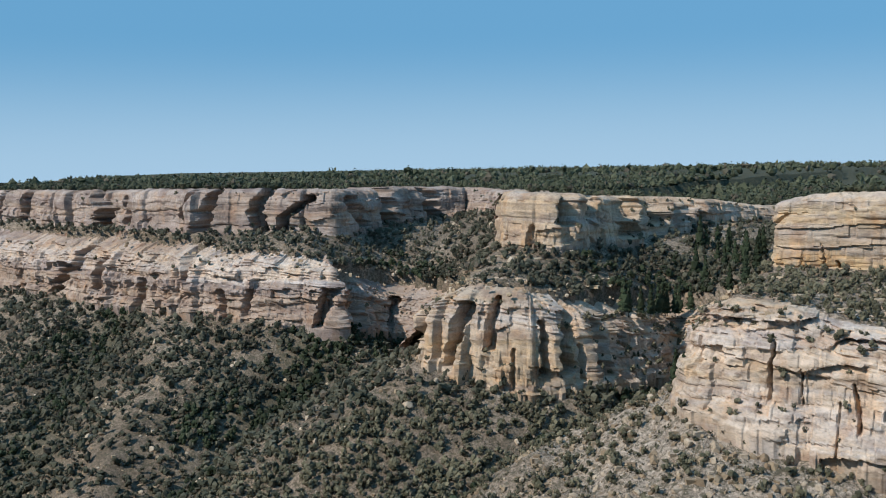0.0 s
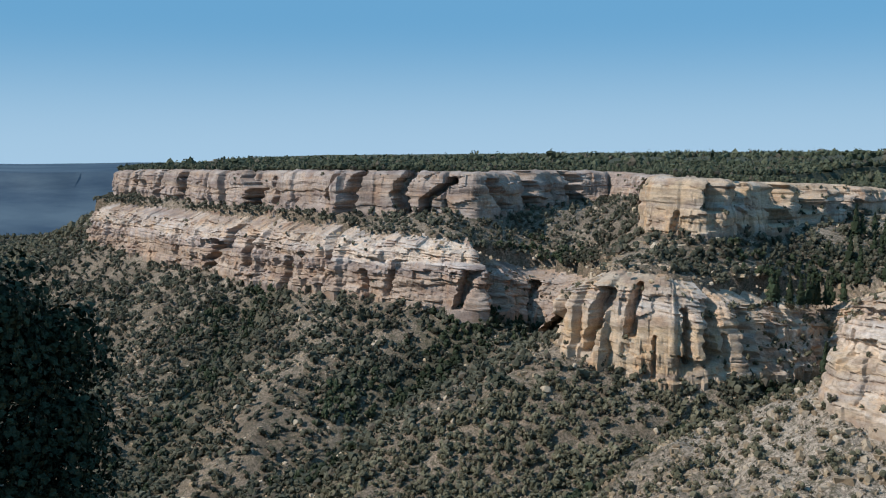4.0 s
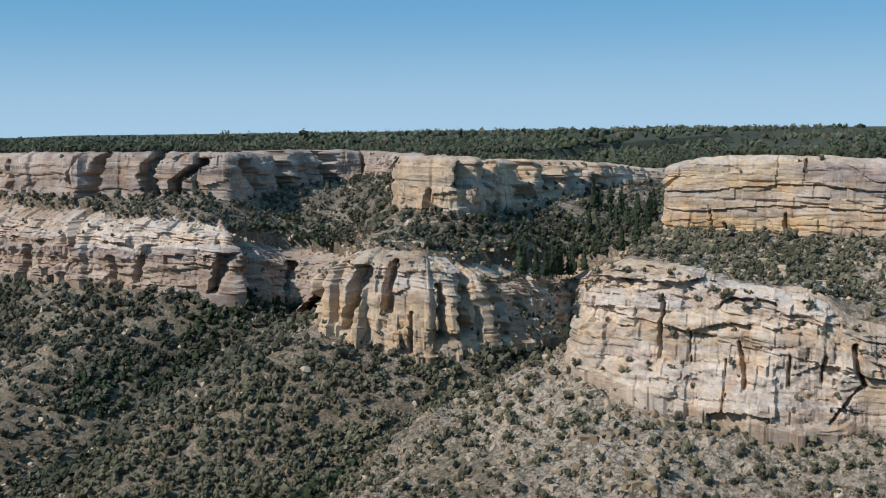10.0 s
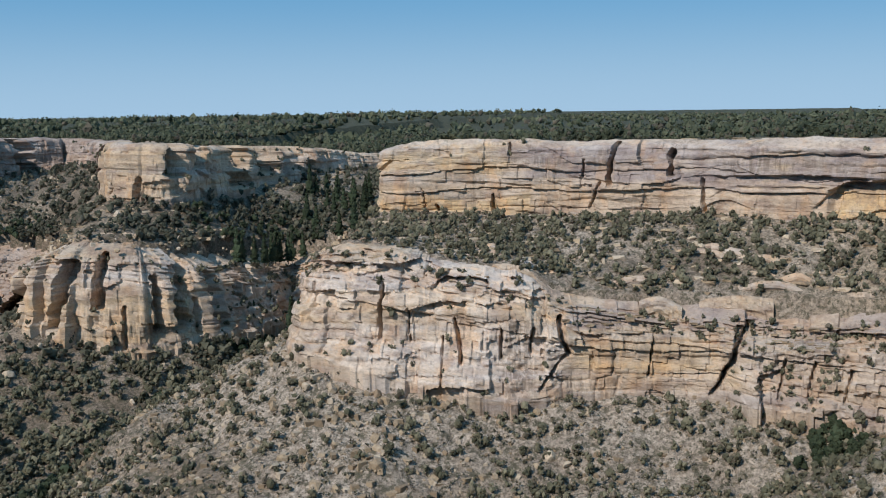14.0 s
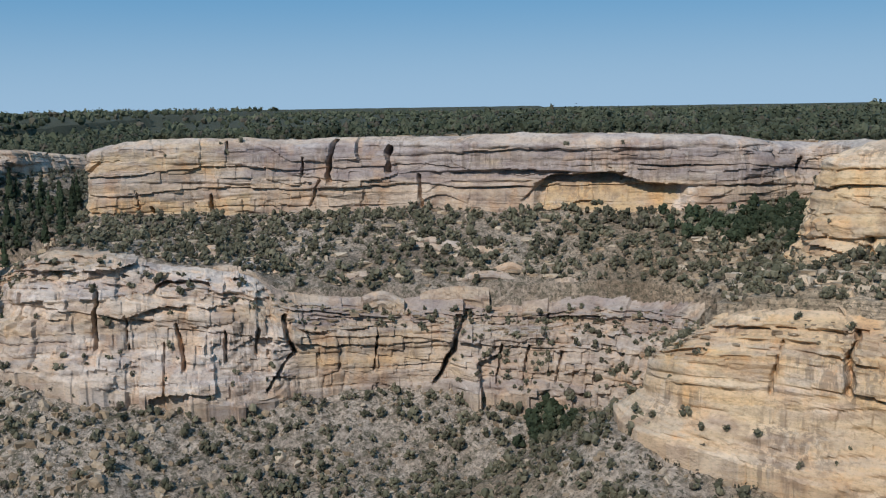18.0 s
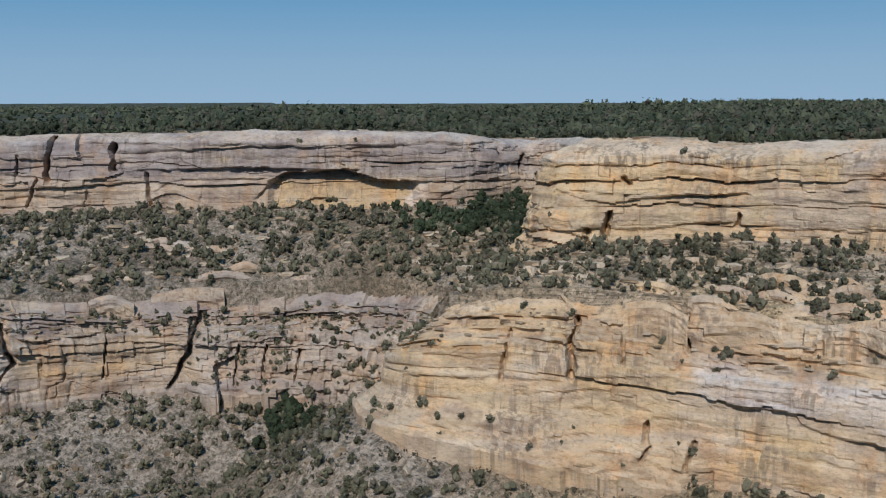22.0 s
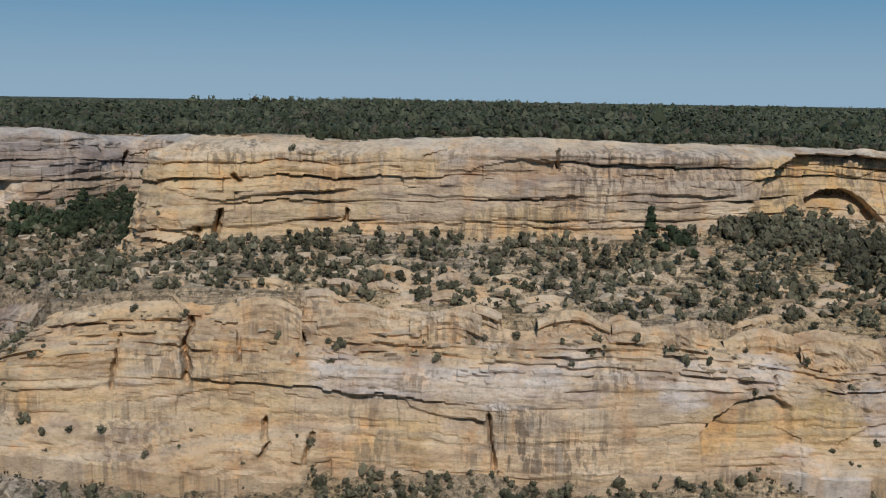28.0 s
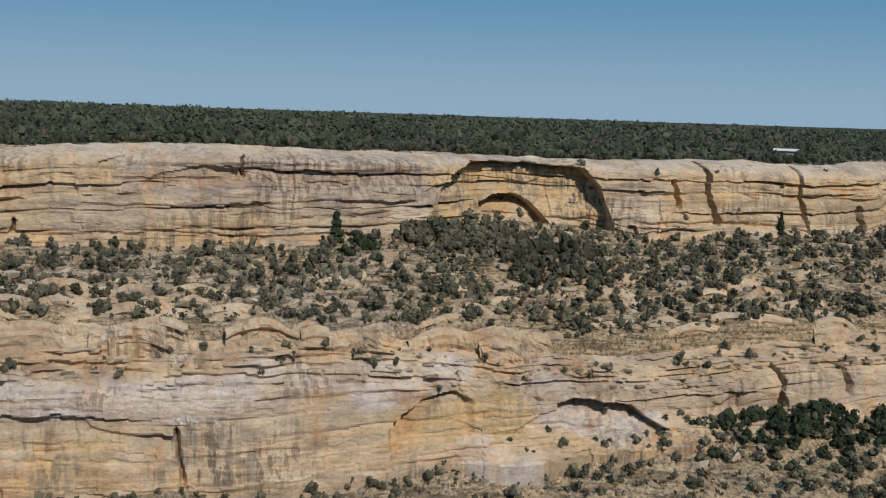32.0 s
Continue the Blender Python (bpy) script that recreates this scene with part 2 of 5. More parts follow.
ROOF_WHITE, WALL_TAN = plain("white metal roofing", (0.75, 0.75, 0.74), 0.5), plain("tan plaster", (0.42, 0.34, 0.26))

# ---------------------------------------------------------------- plan
# Rows of the cliff lines: azimuth (degrees, left of the first view), distance, height of the rim, height of the foot.
UPPER = {
    "behind": [(20.0, 3200, -18, -38), (22.0, 1600, -18, -38), (24.4, 1180, -17, -37)],
    "far": [(25.1, 1020, -16.5, -36.9), (22.6, 900, -14.3, -36.5), (18.2, 760, -13.0, -36.5), (12.7, 640, -11.2, -35.2),
            (9.3, 625, -11.7, -34.7), (5.9, 610, -12.3, -36.3), (4.3, 650, -12.4, -35.2), (2.2, 690, -12.6, -34.4),
            (0.4, 720, -13.2, -31.2), (-1.4, 730, -14.5, -29.5), (-3.0, 690, -15.5, -28.2), (-4.3, 620, -14.5, -30.0)],
    "spur": [(-4.1, 545, -12.5, -32.0), (-3.7, 480, -11.9, -33.4), (-6.5, 470, -12.1, -35.7), (-8.7, 500, -14.1, -34.6), (-10.6, 530, -15.9, -35.1),
             (-13.0, 572, -17.8, -32.0), (-16.1, 615, -21.9, -31.9), (-17.8, 640, -24.7, -34.0), (-19.6, 600, -20.8, -34.6)],
    "alcove": [(-19.6, 440, -14.0, -34.0), (-17.7, 385, -13.0, -35.3), (-19.0, 380, -11.0, -35.3), (-21.9, 378, -10.3, -35.2), (-25.0, 375, -11.1, -35.9),
               (-30.7, 368, -10.9, -34.2), (-35.9, 360, -10.5, -33.8), (-38.7, 352, -9.7, -33.6), (-45.2, 348, -10.1, -34.1),
               (-49.5, 345, -10.4, -34.3), (-52.8, 350, -11.6, -33.2), (-55.4, 368, -13.8, -31.7), (-58.0, 360, -13.5, -33.0)],
    "golden": [(-58.2, 310, -12.5, -36.0), (-56.3, 276, -12.0, -37.0), (-57.8, 268, -10.5, -34.9), (-63.1, 268, -10.1, -34.0), (-67.1, 269, -11.8, -34.1),
               (-71.4, 266, -10.9, -34.1), (-75.9, 265, -10.3, -34.0), (-78.9, 268, -10.4, -34.2), (-84.9, 275, -11.6, -32.6),
               (-89.2, 292, -11.8, -31.8), (-92.5, 308, -13.0, -31.0), (-97.5, 318, -14.6, -33.0), (-100.6, 320, -13.3, -36.4),
               (-103.5, 330, -13.5, -36.0), (-107.8, 345, -13.9, -35.2), (-111.4, 360, -14.0, -33.5)],
    "beyond": [(-113.0, 430, -14.5, -34), (-116.0, 520, -15, -35), (-121.0, 560, -15, -35), (-128.0, 900, -16, -36), (-134.0, 3000, -16, -36)],
}
LOWER = {
    "behind": [(22.5, 3000, -50, -75), (25.2, 1500, -50, -75), (26.2, 1130, -50, -75)],
    "far": [(26.3, 985, -49.1, -74.6), (23.6, 860, -47.4, -77.6), (20.7, 775, -48.0, -80.5), (17.7, 700, -48.0, -81.8), (14.6, 630, -47.8, -78.5),
            (11.5, 590, -49.2, -78.9), (8.4, 570, -50.9, -80.6), (5.9, 560, -53.6, -82.3), (4.3, 580, -62.5, -86.4), (2.8, 590, -69.5, -88.4),
            (1.1, 580, -72.4, -88.9), (-0.4, 545, -68.0, -86.0)],
    "spur": [(0.2, 470, -58.0, -78.0), (0.8, 420, -53.4, -74.2), (-0.5, 412, -50.9, -77.5), (-2.6, 405, -50.2, -82.1), (-5.1, 402, -52.0, -85.9),
             (-7.6, 412, -56.2, -83.3), (-8.9, 430, -59.1, -84.6), (-10.6, 452, -63.4, -87.6), (-12.5, 476, -67.0, -90.7), (-14.6, 466, -61.4, -86.6)],
    "alcove": [(-15.0, 360, -46.0, -70.0), (-13.5, 315, -41.8, -65.8), (-14.7, 308, -39.6, -67.6), (-17.8, 302, -40.4, -72.4), (-21.0, 300, -44.3, -76.2),
               (-25.7, 298, -48.8, -80.0), (-28.5, 300, -55.6, -78.6), (-33.3, 302, -58.5, -78.6), (-37.8, 302, -59.9, -78.9),
               (-42.0, 302, -59.8, -80.3), (-46.4, 300, -58.6, -82.6), (-49.4, 288, -57.5, -80.0)],
    "golden": [(-49.8, 260, -55.5, -72.0), (-47.8, 238, -53.0, -66.5), (-49.6, 228, -48.2, -68.7), (-54.4, 224, -44.4, -72.2), (-58.4, 224, -45.1, -75.5),
               (-63.2, 222, -46.9, -77.4), (-68.6, 220, -49.2, -78.6), (-74.8, 219, -49.7, -78.6), (-79.2, 220, -49.9, -79.8),
               (-85.4, 224, -51.2, -77.0), (-90.3, 232, -54.6, -76.0), (-94.4, 240, -58.4, -76.5), (-101.1, 250, -58.8, -73.9),
               (-105.6, 262, -57.6, -73.3), (-113.0, 285, -54.4, -69.5)],
    "beyond": [(-118.0, 330, -54, -70), (-124.0, 500, -52, -72), (-131.0, 900, -50, -74), (-137.0, 3000, -50, -75)],
}


def polar(az, d):
    a = np.radians(az)
    return np.stack([-np.sin(a) * d, np.cos(a) * d], -1)


def hash01(ix, iy, iz, seed):
    h = (ix * 73856093) ^ (iy * 19349663) ^ (iz * 83492791) ^ (seed * 2654435)
    h = (h ^ (h >> 13)) * 1274126177 & 0x7FFFFFFF
    h = (h ^ (h >> 11)) * 668265263 & 0x7FFFFFFF
    return ((h ^ (h >> 15)) & 0xFFFF) / 65535.0


def vnoise(x, y, z, seed=0):
    """Smooth value noise in -1..1 on numpy arrays."""
    x, y, z = np.broadcast_arrays(np.asarray(x, float), np.asarray(y, float), np.asarray(z, float))
    ix, iy, iz = (np.floor(v).astype(np.int64) for v in (x, y, z))
    fx, fy, fz = x - ix, y - iy, z - iz
    fx, fy, fz = (f * f * (3 - 2 * f) for f in (fx, fy, fz))
    acc = 0
    for a in (0, 1):
        for b in (0, 1):
            for c in (0, 1):
                w = (fx if a else 1 - fx) * (fy if b else 1 - fy) * (fz if c else 1 - fz)
                acc = acc + w * hash01(ix + a, iy + b, iz + c, seed)
    return acc * 2 - 1


def fbm(x, y, z, octaves, seed=0, gain=0.5):
    acc, amp, f = 0, 1.0, 1.0
    for o in range(octaves):
        acc = acc + amp * vnoise(np.asarray(x) * f, np.asarray(y) * f, np.asarray(z) * f, seed + o * 17)
        amp, f = amp * gain, f * 2.03
    return acc


def courses(R, z, tall, wide, seed):
    """Rock parted into beds and blocks: each block's random value, tilt and the distance to its nearest joint."""
    rng = np.random.default_rng(seed)
    lifts = np.cumsum(tall * (0.45 + 1.1 * rng.random(400)))
    zz = z + 150
    b = np.searchsorted(lifts, zz)
    low, high = np.concatenate([[0], lifts])[b], np.concatenate([lifts, [1e9]])[b]
    x = R / wide + 17.3 * hash01(b, 3, 1, seed)
    x = x / (0.6 + 0.9 * hash01(b, 5, 2, seed))
    k = np.floor(x).astype(np.int64)
    left = k + 0.75 * (hash01(k, b, 4, seed) - 0.5)
    k = np.where(x < left, k - 1, k)
    right = k + 1 + 0.75 * (hash01(k + 1, b, 4, seed) - 0.5)
    k = np.where(x >= right, k + 1, k)
    left = k + 0.75 * (hash01(k, b, 4, seed) - 0.5)
    right = k + 1 + 0.75 * (hash01(k + 1, b, 4, seed) - 0.5)
    ex = np.minimum(x - left, right - x) * wide
    ez = np.minimum(zz - low, high - zz)
    tilt = (hash01(k, b, 6, seed) - 0.5) * (x - (left + right) / 2) * wide + (hash01(k, b, 7, seed) - 0.6) * (zz - (low + high) / 2)
    return hash01(k, b, 8, seed), tilt, ex, ez


def dense(rows, step):
    """A cliff line as points every step metres: x, y, rim, foot."""
    pts = np.array([(*polar(az, d), zt, zb) for az, d, zt, zb in rows])
    run = np.concatenate([[0], np.cumsum(np.linalg.norm(np.diff(pts[:, :2], axis=0), axis=1))])
    n = max(2, int(run[-1] / step))
    s = np.linspace(0, run[-1], n)
    out = np.stack([np.interp(s, run, pts[:, k]) for k in range(4)], 1)
    w = int(max(1, 9 / step))
    if w > 1:                                   # round the corners of the plan a little
        ker = np.hanning(2 * w + 1)
        ker /= ker.sum()
        for k in range(4):
            out[:, k] = np.convolve(np.pad(out[:, k], w, mode="reflect", reflect_type="odd"), ker, "valid")
    return out


def joined(table, *keys):
    """The rows of one stretch, carried on to the first row of the next."""
    rows = [r for k in keys for r in table[k]]
    names = list(table)
    nxt = names.index(keys[-1]) + 1
    if nxt < len(names):
        rows = rows + table[names[nxt]][:1]
    return rows


def whole(table, step):
    return np.concatenate([dense(joined(table, k), step * (12 if k in ("behind", "beyond") else 1)) for k in table])


U_LINE, L_LINE = whole(UPPER, 2.5), whole(LOWER, 2.5)


def inside(line, p):
    """Which points of p lie behind the cliff line, on the mesa's side."""
    az = np.degrees(np.arctan2(-line[:, 0], line[:, 1]))
    poly = np.concatenate([line[::2, :2], line[-1:, :2], polar(-110.0, 9000.0)[None], polar(-60.0, 9000.0)[None], polar(-20.0, 9000.0)[None], polar(10.0, 9000.0)[None]])
    hit = np.zeros(len(p), bool)
    px, py = np.ascontiguousarray(p[:, 0]), np.ascontiguousarray(p[:, 1])
    order = np.argsort(py)
    sx, sy = px[order], py[order]
    flip = np.zeros(len(p), bool)
    for a, b in zip(poly, np.roll(poly, -1, 0)):
        if a[1] == b[1]:
            continue
        k0, k1 = np.searchsorted(sy, [min(a[1], b[1]), max(a[1], b[1])])
        if k1 > k0:
            flip[k0:k1] ^= sx[k0:k1] < (b[0] - a[0]) / (b[1] - a[1]) * (sy[k0:k1] - a[1]) + a[0]
    hit[order] = flip
    return hit


def nearest(line, p):
    d, i = np.empty(len(p)), np.empty(len(p), int)
    q = line[:, :2]
    q2 = (q * q).sum(1)
    for k in range(0, len(p), 20000):
        c = p[k:k + 20000]
        m = q2[None] - 2 * c @ q.T
        j = m.argmin(1)
        i[k:k + 20000] = j
        d[k:k + 20000] = np.sqrt(np.maximum(m[np.arange(len(c)), j] + (c * c).sum(1), 0))
    return d, i


BACK = polar(-43.0 + 180.0, 1.0)
L_STRETCH = np.concatenate([np.full(len(dense(joined(LOWER, k), 2.5 * (12 if k in ("behind", "beyond") else 1))), i) for i, k in enumerate(LOWER)])
# Gullies of the lower slopes: (azimuth, distance) along the bed, depth, half width.
GULLIES = [([(5.4, 572), (7.5, 540), (11.0, 500), (14.0, 440), (16.0, 390)], 9.0, 20.0),
           ([(16.5, 690), (20.0, 610), (24.0, 530), (27.0, 460)], 11.0, 24.0),
           ([(-12.6, 440), (-11.0, 402), (-7.6, 374), (-4.2, 350), (1.0, 322), (6.0, 292)], 7.0, 13.0)]


def gully_field(p):
    """How deep each point lies in a gully's bed, in metres, and how near it is to one, 0 to 1."""
    cut, near = np.zeros(len(p)), np.zeros(len(p))
    for rows, deep, wide in GULLIES:
        q = np.array([polar(a, d) for a, d in rows])
        t = np.linspace(0, len(q) - 1, 120)
        bed = np.stack([np.interp(t, np.arange(len(q)), q[:, k]) for k in (0, 1)], 1)
        w = np.exp(-(nearest(bed, p)[0] / wide) ** 2)
        cut, near = np.maximum(cut, deep * w), np.maximum(near, w)
    return cut, near


def talus(p, zone):
    """One on the pale talus fan below the broken cliff, nought elsewhere."""
    i = nearest(L_LINE, p)[1]
    a = np.degrees(np.arctan2(-p[:, 0], p[:, 1]))
    return (L_STRETCH[i] == 3) * (zone == 0) * np.interp(a, [-50, -40, -27, -18], [0.55, 0.45, 0.6, 1.0])


def ground_at(p, brink=0.0):
    """Height and zone (0 slope, 1 bench, 2 mesa top, 3 own side) of the ground at points p. brink: how far behind a rim the ground ends under the rock."""
    du, iu = nearest(U_LINE, p)
    dl, il = nearest(L_LINE, p)
    top, bench = inside(U_LINE, p), inside(L_LINE, p)
    brink = brink * np.where(np.degrees(np.arctan2(-p[:, 0], p[:, 1])) > -12, 1.35, 1.0)
    foot_u, foot_l = top & (du < brink), bench & ~top & (dl < brink)
    r = np.linalg.norm(p, axis=1)
    n1 = fbm(p[:, 0] / 40, p[:, 1] / 40, 0, 4, 3)
    n2 = fbm(p[:, 0] / 7, p[:, 1] / 7, 0, 3, 9)
    grade = np.interp(np.degrees(np.arctan2(-p[:, 0], p[:, 1])), [-112, -90, -60, -20, 0, 25], [-0.006, 0.001, 0.0065, 0.0115, 0.0105, 0.004])
    z_top = U_LINE[iu, 2] + grade * np.minimum(du, 700) + 0.3 * grade * np.maximum(du - 700, 0) + n1 * 0.9 * np.minimum(du / 40, 1) - 0.3
    t = du / (du + dl + 1e-6)
    t = t * 0.75 + t * t * 0.25
    z_bench = U_LINE[iu, 3] * (1 - t) + L_LINE[il, 2] * t + (n1 * 1.6 + n2 * 0.7) * np.minimum(np.minimum(du, dl) / 6, 1)
    az = np.degrees(np.arctan2(-p[:, 0], p[:, 1]))
    warm = np.clip((-az - 12) / 40, 0, 1)
    stair = z_bench / 1.9 + n1 * 0.8 + n2 * 0.25
    stair = (np.floor(stair) + np.clip((stair - np.floor(stair) - 0.62) / 0.38, 0, 1) - n1 * 0.8) * 1.9
    z_bench = z_bench + (stair - z_bench) * 0.75 * warm * np.clip(np.minimum(du, dl) / 6, 0, 1)
    gully = np.abs(vnoise(p[:, 0] / 85 + 3, p[:, 1] / 85, 0, 5)) * 9
    z_low = L_LINE[il, 3] - 0.50 * dl - 1.5 + (n1 * 3.5 + gully - 3) * np.minimum(dl / 30, 1) + n2 * 1.3 + np.maximum(n1, 0) * 3.5 * np.exp(-dl / 14)
    z_low = z_low - gully_field(p)[0] * np.clip((dl - 5) / 22, 0, 1)
    floor_z = -165 + n1 * 3
    z_low = np.where(z_low < floor_z + 15, floor_z + 15 * np.exp(np.minimum((z_low - floor_z - 15) / 15, 0)), z_low)
    z_low = np.maximum(z_low, floor_z)
    ahead = -(p @ BACK)
    ledge = (ahead < 2.2) & ((az > 34) | (az < -135) | (r < 3.2))
    own = np.where(ledge, -1.68, -55 - 1.1 * np.maximum(ahead - 2.2, 0))
    own = np.where((az > 33.5) & (az < 75) & (r < 13), -1.68 - 0.3 * np.maximum(r - 0.5, 0), own)
    own = np.where((r < 400) | ledge, own, -400)
    z = np.where(top, z_top, np.where(bench, z_bench, z_low))
    z = np.where(foot_u, U_LINE[iu, 3] - 2.0, np.where(foot_l, L_LINE[il, 3] - 2.0, z))
    zone = np.where(top, 2, np.where(bench, 1, 0))
    mine = own > z
    mine &= ~(top | bench)
    return np.where(mine, own, z), np.where(mine, 3, zone), du, dl


def mesh_from(name, verts, faces, material, smooth=False):
    me = bpy.data.meshes.new(name)
    verts = np.ascontiguousarray(verts, np.float32)
    faces = np.ascontiguousarray(faces, np.int32)
    n, k = faces.shape
    me.vertices.add(len(verts))
    me.vertices.foreach_set("co", verts.ravel())
    me.loops.add(n * k)
    me.loops.foreach_set("vertex_index", faces.ravel())
    me.polygons.add(n)
    me.polygons.foreach_set("loop_start", np.arange(0, n * k, k, dtype=np.int32))
    me.polygons.foreach_set("use_smooth", np.full(n, smooth))
    me.materials.append(material)
    me.update(calc_edges=True)
    return me


def put_mask(me, name, values):
    at = me.attributes.new(name, "FLOAT", "POINT")
    at.data.foreach_set("value", np.ascontiguousarray(values, np.float32))


def grid_faces(nu, nv):
    i = np.arange(nu * nv).reshape(nu, nv)
    return np.stack([i[:-1, :-1], i[:-1, 1:], i[1:, 1:], i[1:, :-1]], -1).reshape(-1, 4)


# ---------------------------------------------------------------- ground
def build_ground():
    az = np.concatenate([np.arange(36, -122, -0.3), np.arange(-122, -324.1, -4.0)])
    az[-1] = -324.0
    r = [0.01, 0.6, 1.2, 2.0, 2.15, 2.4, 3.0, 4.5, 7, 12, 20, 35, 60, 90, 120, 140]
    while r[-1] < 205:
        r.append(r[-1] * 1.007)
    while r[-1] < 335:
        r.append(r[-1] + 0.8)
    while r[-1] < 1250:
        r.append(r[-1] * (1.0058 if r[-1] < 620 else 1.009))
    while r[-1] < 9000:
        r.append(r[-1] * 1.06)
    r = np.array(r)
    p = polar(az[:, None], r[None, :]).reshape(-1, 2)
    z, zone, du, dl = ground_at(p, 9.0)
    v = np.concatenate([p, z[:, None]], 1)
    f = grid_faces(len(az), len(r))
    me = mesh_from("ground", v, f, SOIL, True)
    a = np.degrees(np.arctan2(-p[:, 0], p[:, 1]))
    spot = fbm(p[:, 0] / 30, p[:, 1] / 30, 0, 3, 41)
    put_mask(me, "warm", np.clip((-a - 36) / 24 + spot * 0.3, 0, 1) * np.where((zone == 0) & (a > -80), 0.75, 1.0))
    put_mask(me, "scree", np.clip(np.where(zone == 0, 0.5 - dl / 60, 0) + 1.0 * talus(p, zone) + 0.45 * (zone == 1) * np.clip((a + 11) / -8, 0, 1) + 0.85 * np.exp(-((a + 48) / 5) ** 2) * (zone == 0) + spot * 0.5, 0, 1) * (1 - gully_field(p)[1]) * np.clip((a + 98) / 14, 0.25, 1))
    put_mask(me, "litter", (zone == 2) * np.clip((du - 18) / 14 + spot * 0.5, 0, 1) + 0.7 * gully_field(p)[1] * (zone == 0))
    ob = new("ground", me)
    return tagged(ob, "dry stony canyon slopes and mesa tops with sparse brush", "ground", kind="structure")


build_ground()


# Features of the walls. Slots: points (azimuth, height) of the overhang's lip, depth, fall; clefts: points, width, depth; stains: two corners, strength.
UPPER_ALCOVE_SLOT = [
    ([(-22.1, -24.5), (-26.19, -25.8)], 1.2, 1.5),
    ([(-28.2, -22.8), (-31.9, -25.3), (-35.0, -24.2)], 1.0, 1.2),
    ([(-34.7, -21.9), (-39.5, -20.9), (-46.36, -22.1)], 3.2, 3.0),
    ([(-35.67, -28.9), (-36.24, -25.9), (-37.16, -24.6), (-41.35, -24.9)], 1.3, 2.0),
    ([(-40.84, -30.9), (-41.45, -27.5), (-41.9, -25.1)], 1.8, 2.0),
    ([(-41.57, -25.6), (-42.35, -22.8), (-45.33, -22.1), (-46.8, -23.9), (-47.97, -25.7), (-49.49, -25.9)], 4.6, 9.0),
    ([(-45.76, -15.2), (-47.36, -14.1), (-49.25, -14.9)], 1.0, 1.3),
    ([(-38.68, -15.2), (-39.32, -13.6), (-40.11, -13.4)], 1.0, 3.0),
    ([(-50.56, -31.6), (-51.86, -27.9)], 1.6, 1.6),
    ([(-49.55, -25.9), (-55.18, -26.2)], 0.8, 1.5),
    ([(-18.87, -19.5), (-20.96, -18.0), (-25.77, -18.5)], 0.9, 1.2),
]
UPPER_ALCOVE_CLEFT = [
    ([(-18.37, -17.5), (-17.87, -21.5), (-17.59, -34.6)], 1.0, 2.5),
    ([(-24.77, -11.2), (-24.81, -15.2)], 1.0, 2.5),
    ([(-30.59, -11.0), (-30.25, -18.9), (-30.29, -25.9)], 1.3, 3.5),
    ([(-20.86, -33.1), (-20.89, -36.8)], 0.8, 2),
    ([(-23.94, -29.4), (-23.93, -35.4)], 0.9, 2),
    ([(-28.9, -16.8), (-28.81, -22.8)], 0.6, 1.5),
    ([(-29.73, -24.9), (-29.14, -33.8)], 0.7, 1.5),
    ([(-33.61, -13.2), (-33.52, -22.0)], 1.6, 4),
    ([(-53.99, -13.5), (-53.91, -19.0)], 1.2, 3),
    ([(-55.19, -18.5), (-55.04, -25.8)], 1.2, 3),
    ([(-35.16, -23.0), (-35.35, -33.8)], 0.8, 2),
]
UPPER_ALCOVE_GOLD = [
    ([(-41.9, -23.2), (-49.44, -34.9)], 0.75),
    ([(-18.07, -11.5), (-24.53, -22.4)], 0.6),
    ([(-17.62, -30.6), (-25.66, -37.7)], 0.7),
    ([(-38.56, -13.7), (-39.62, -22.0)], 0.8),
]
UPPER_ALCOVE_PALE = [
    ([(-49.35, -26.7), (-49.63, -34.2)], 1.6),
]
UPPER_ALCOVE_GREY = [
    ([(-25.81, -10.5), (-55.43, -24.1)], 0.9),
]
UPPER_ALCOVE_VARNISH = [
    ([(-36.25, -16.8), (-48.82, -22.0)], 0.45),
]
LOWER_ALCOVE_SLOT = [
    ([(-20.48, -50.0), (-21.1, -47.8), (-23.41, -48.2), (-23.67, -50.1)], 4.5, 1.6),
    ([(-23.67, -50.9), (-25.51, -52.4)], 1.4, 1.0),
    ([(-13.45, -41.5), (-15.98, -47.5), (-18.59, -44.2)], 1.2, 1.0),
    ([(-27.95, -61.5), (-28.98, -63.8), (-32.39, -63.6)], 2.2, 1.2),
    ([(-29.82, -65.4), (-36.15, -66.8)], 1.2, 1.0),
    ([(-17.59, -56.2), (-22.98, -59.9), (-26.68, -64.0)], 1.0, 1.4),
    ([(-21.88, -44.9), (-25.54, -47.9)], 1.2, 1.0),
    ([(-38.04, -62.6), (-46.92, -61.3)], 1.2, 1.2),
]
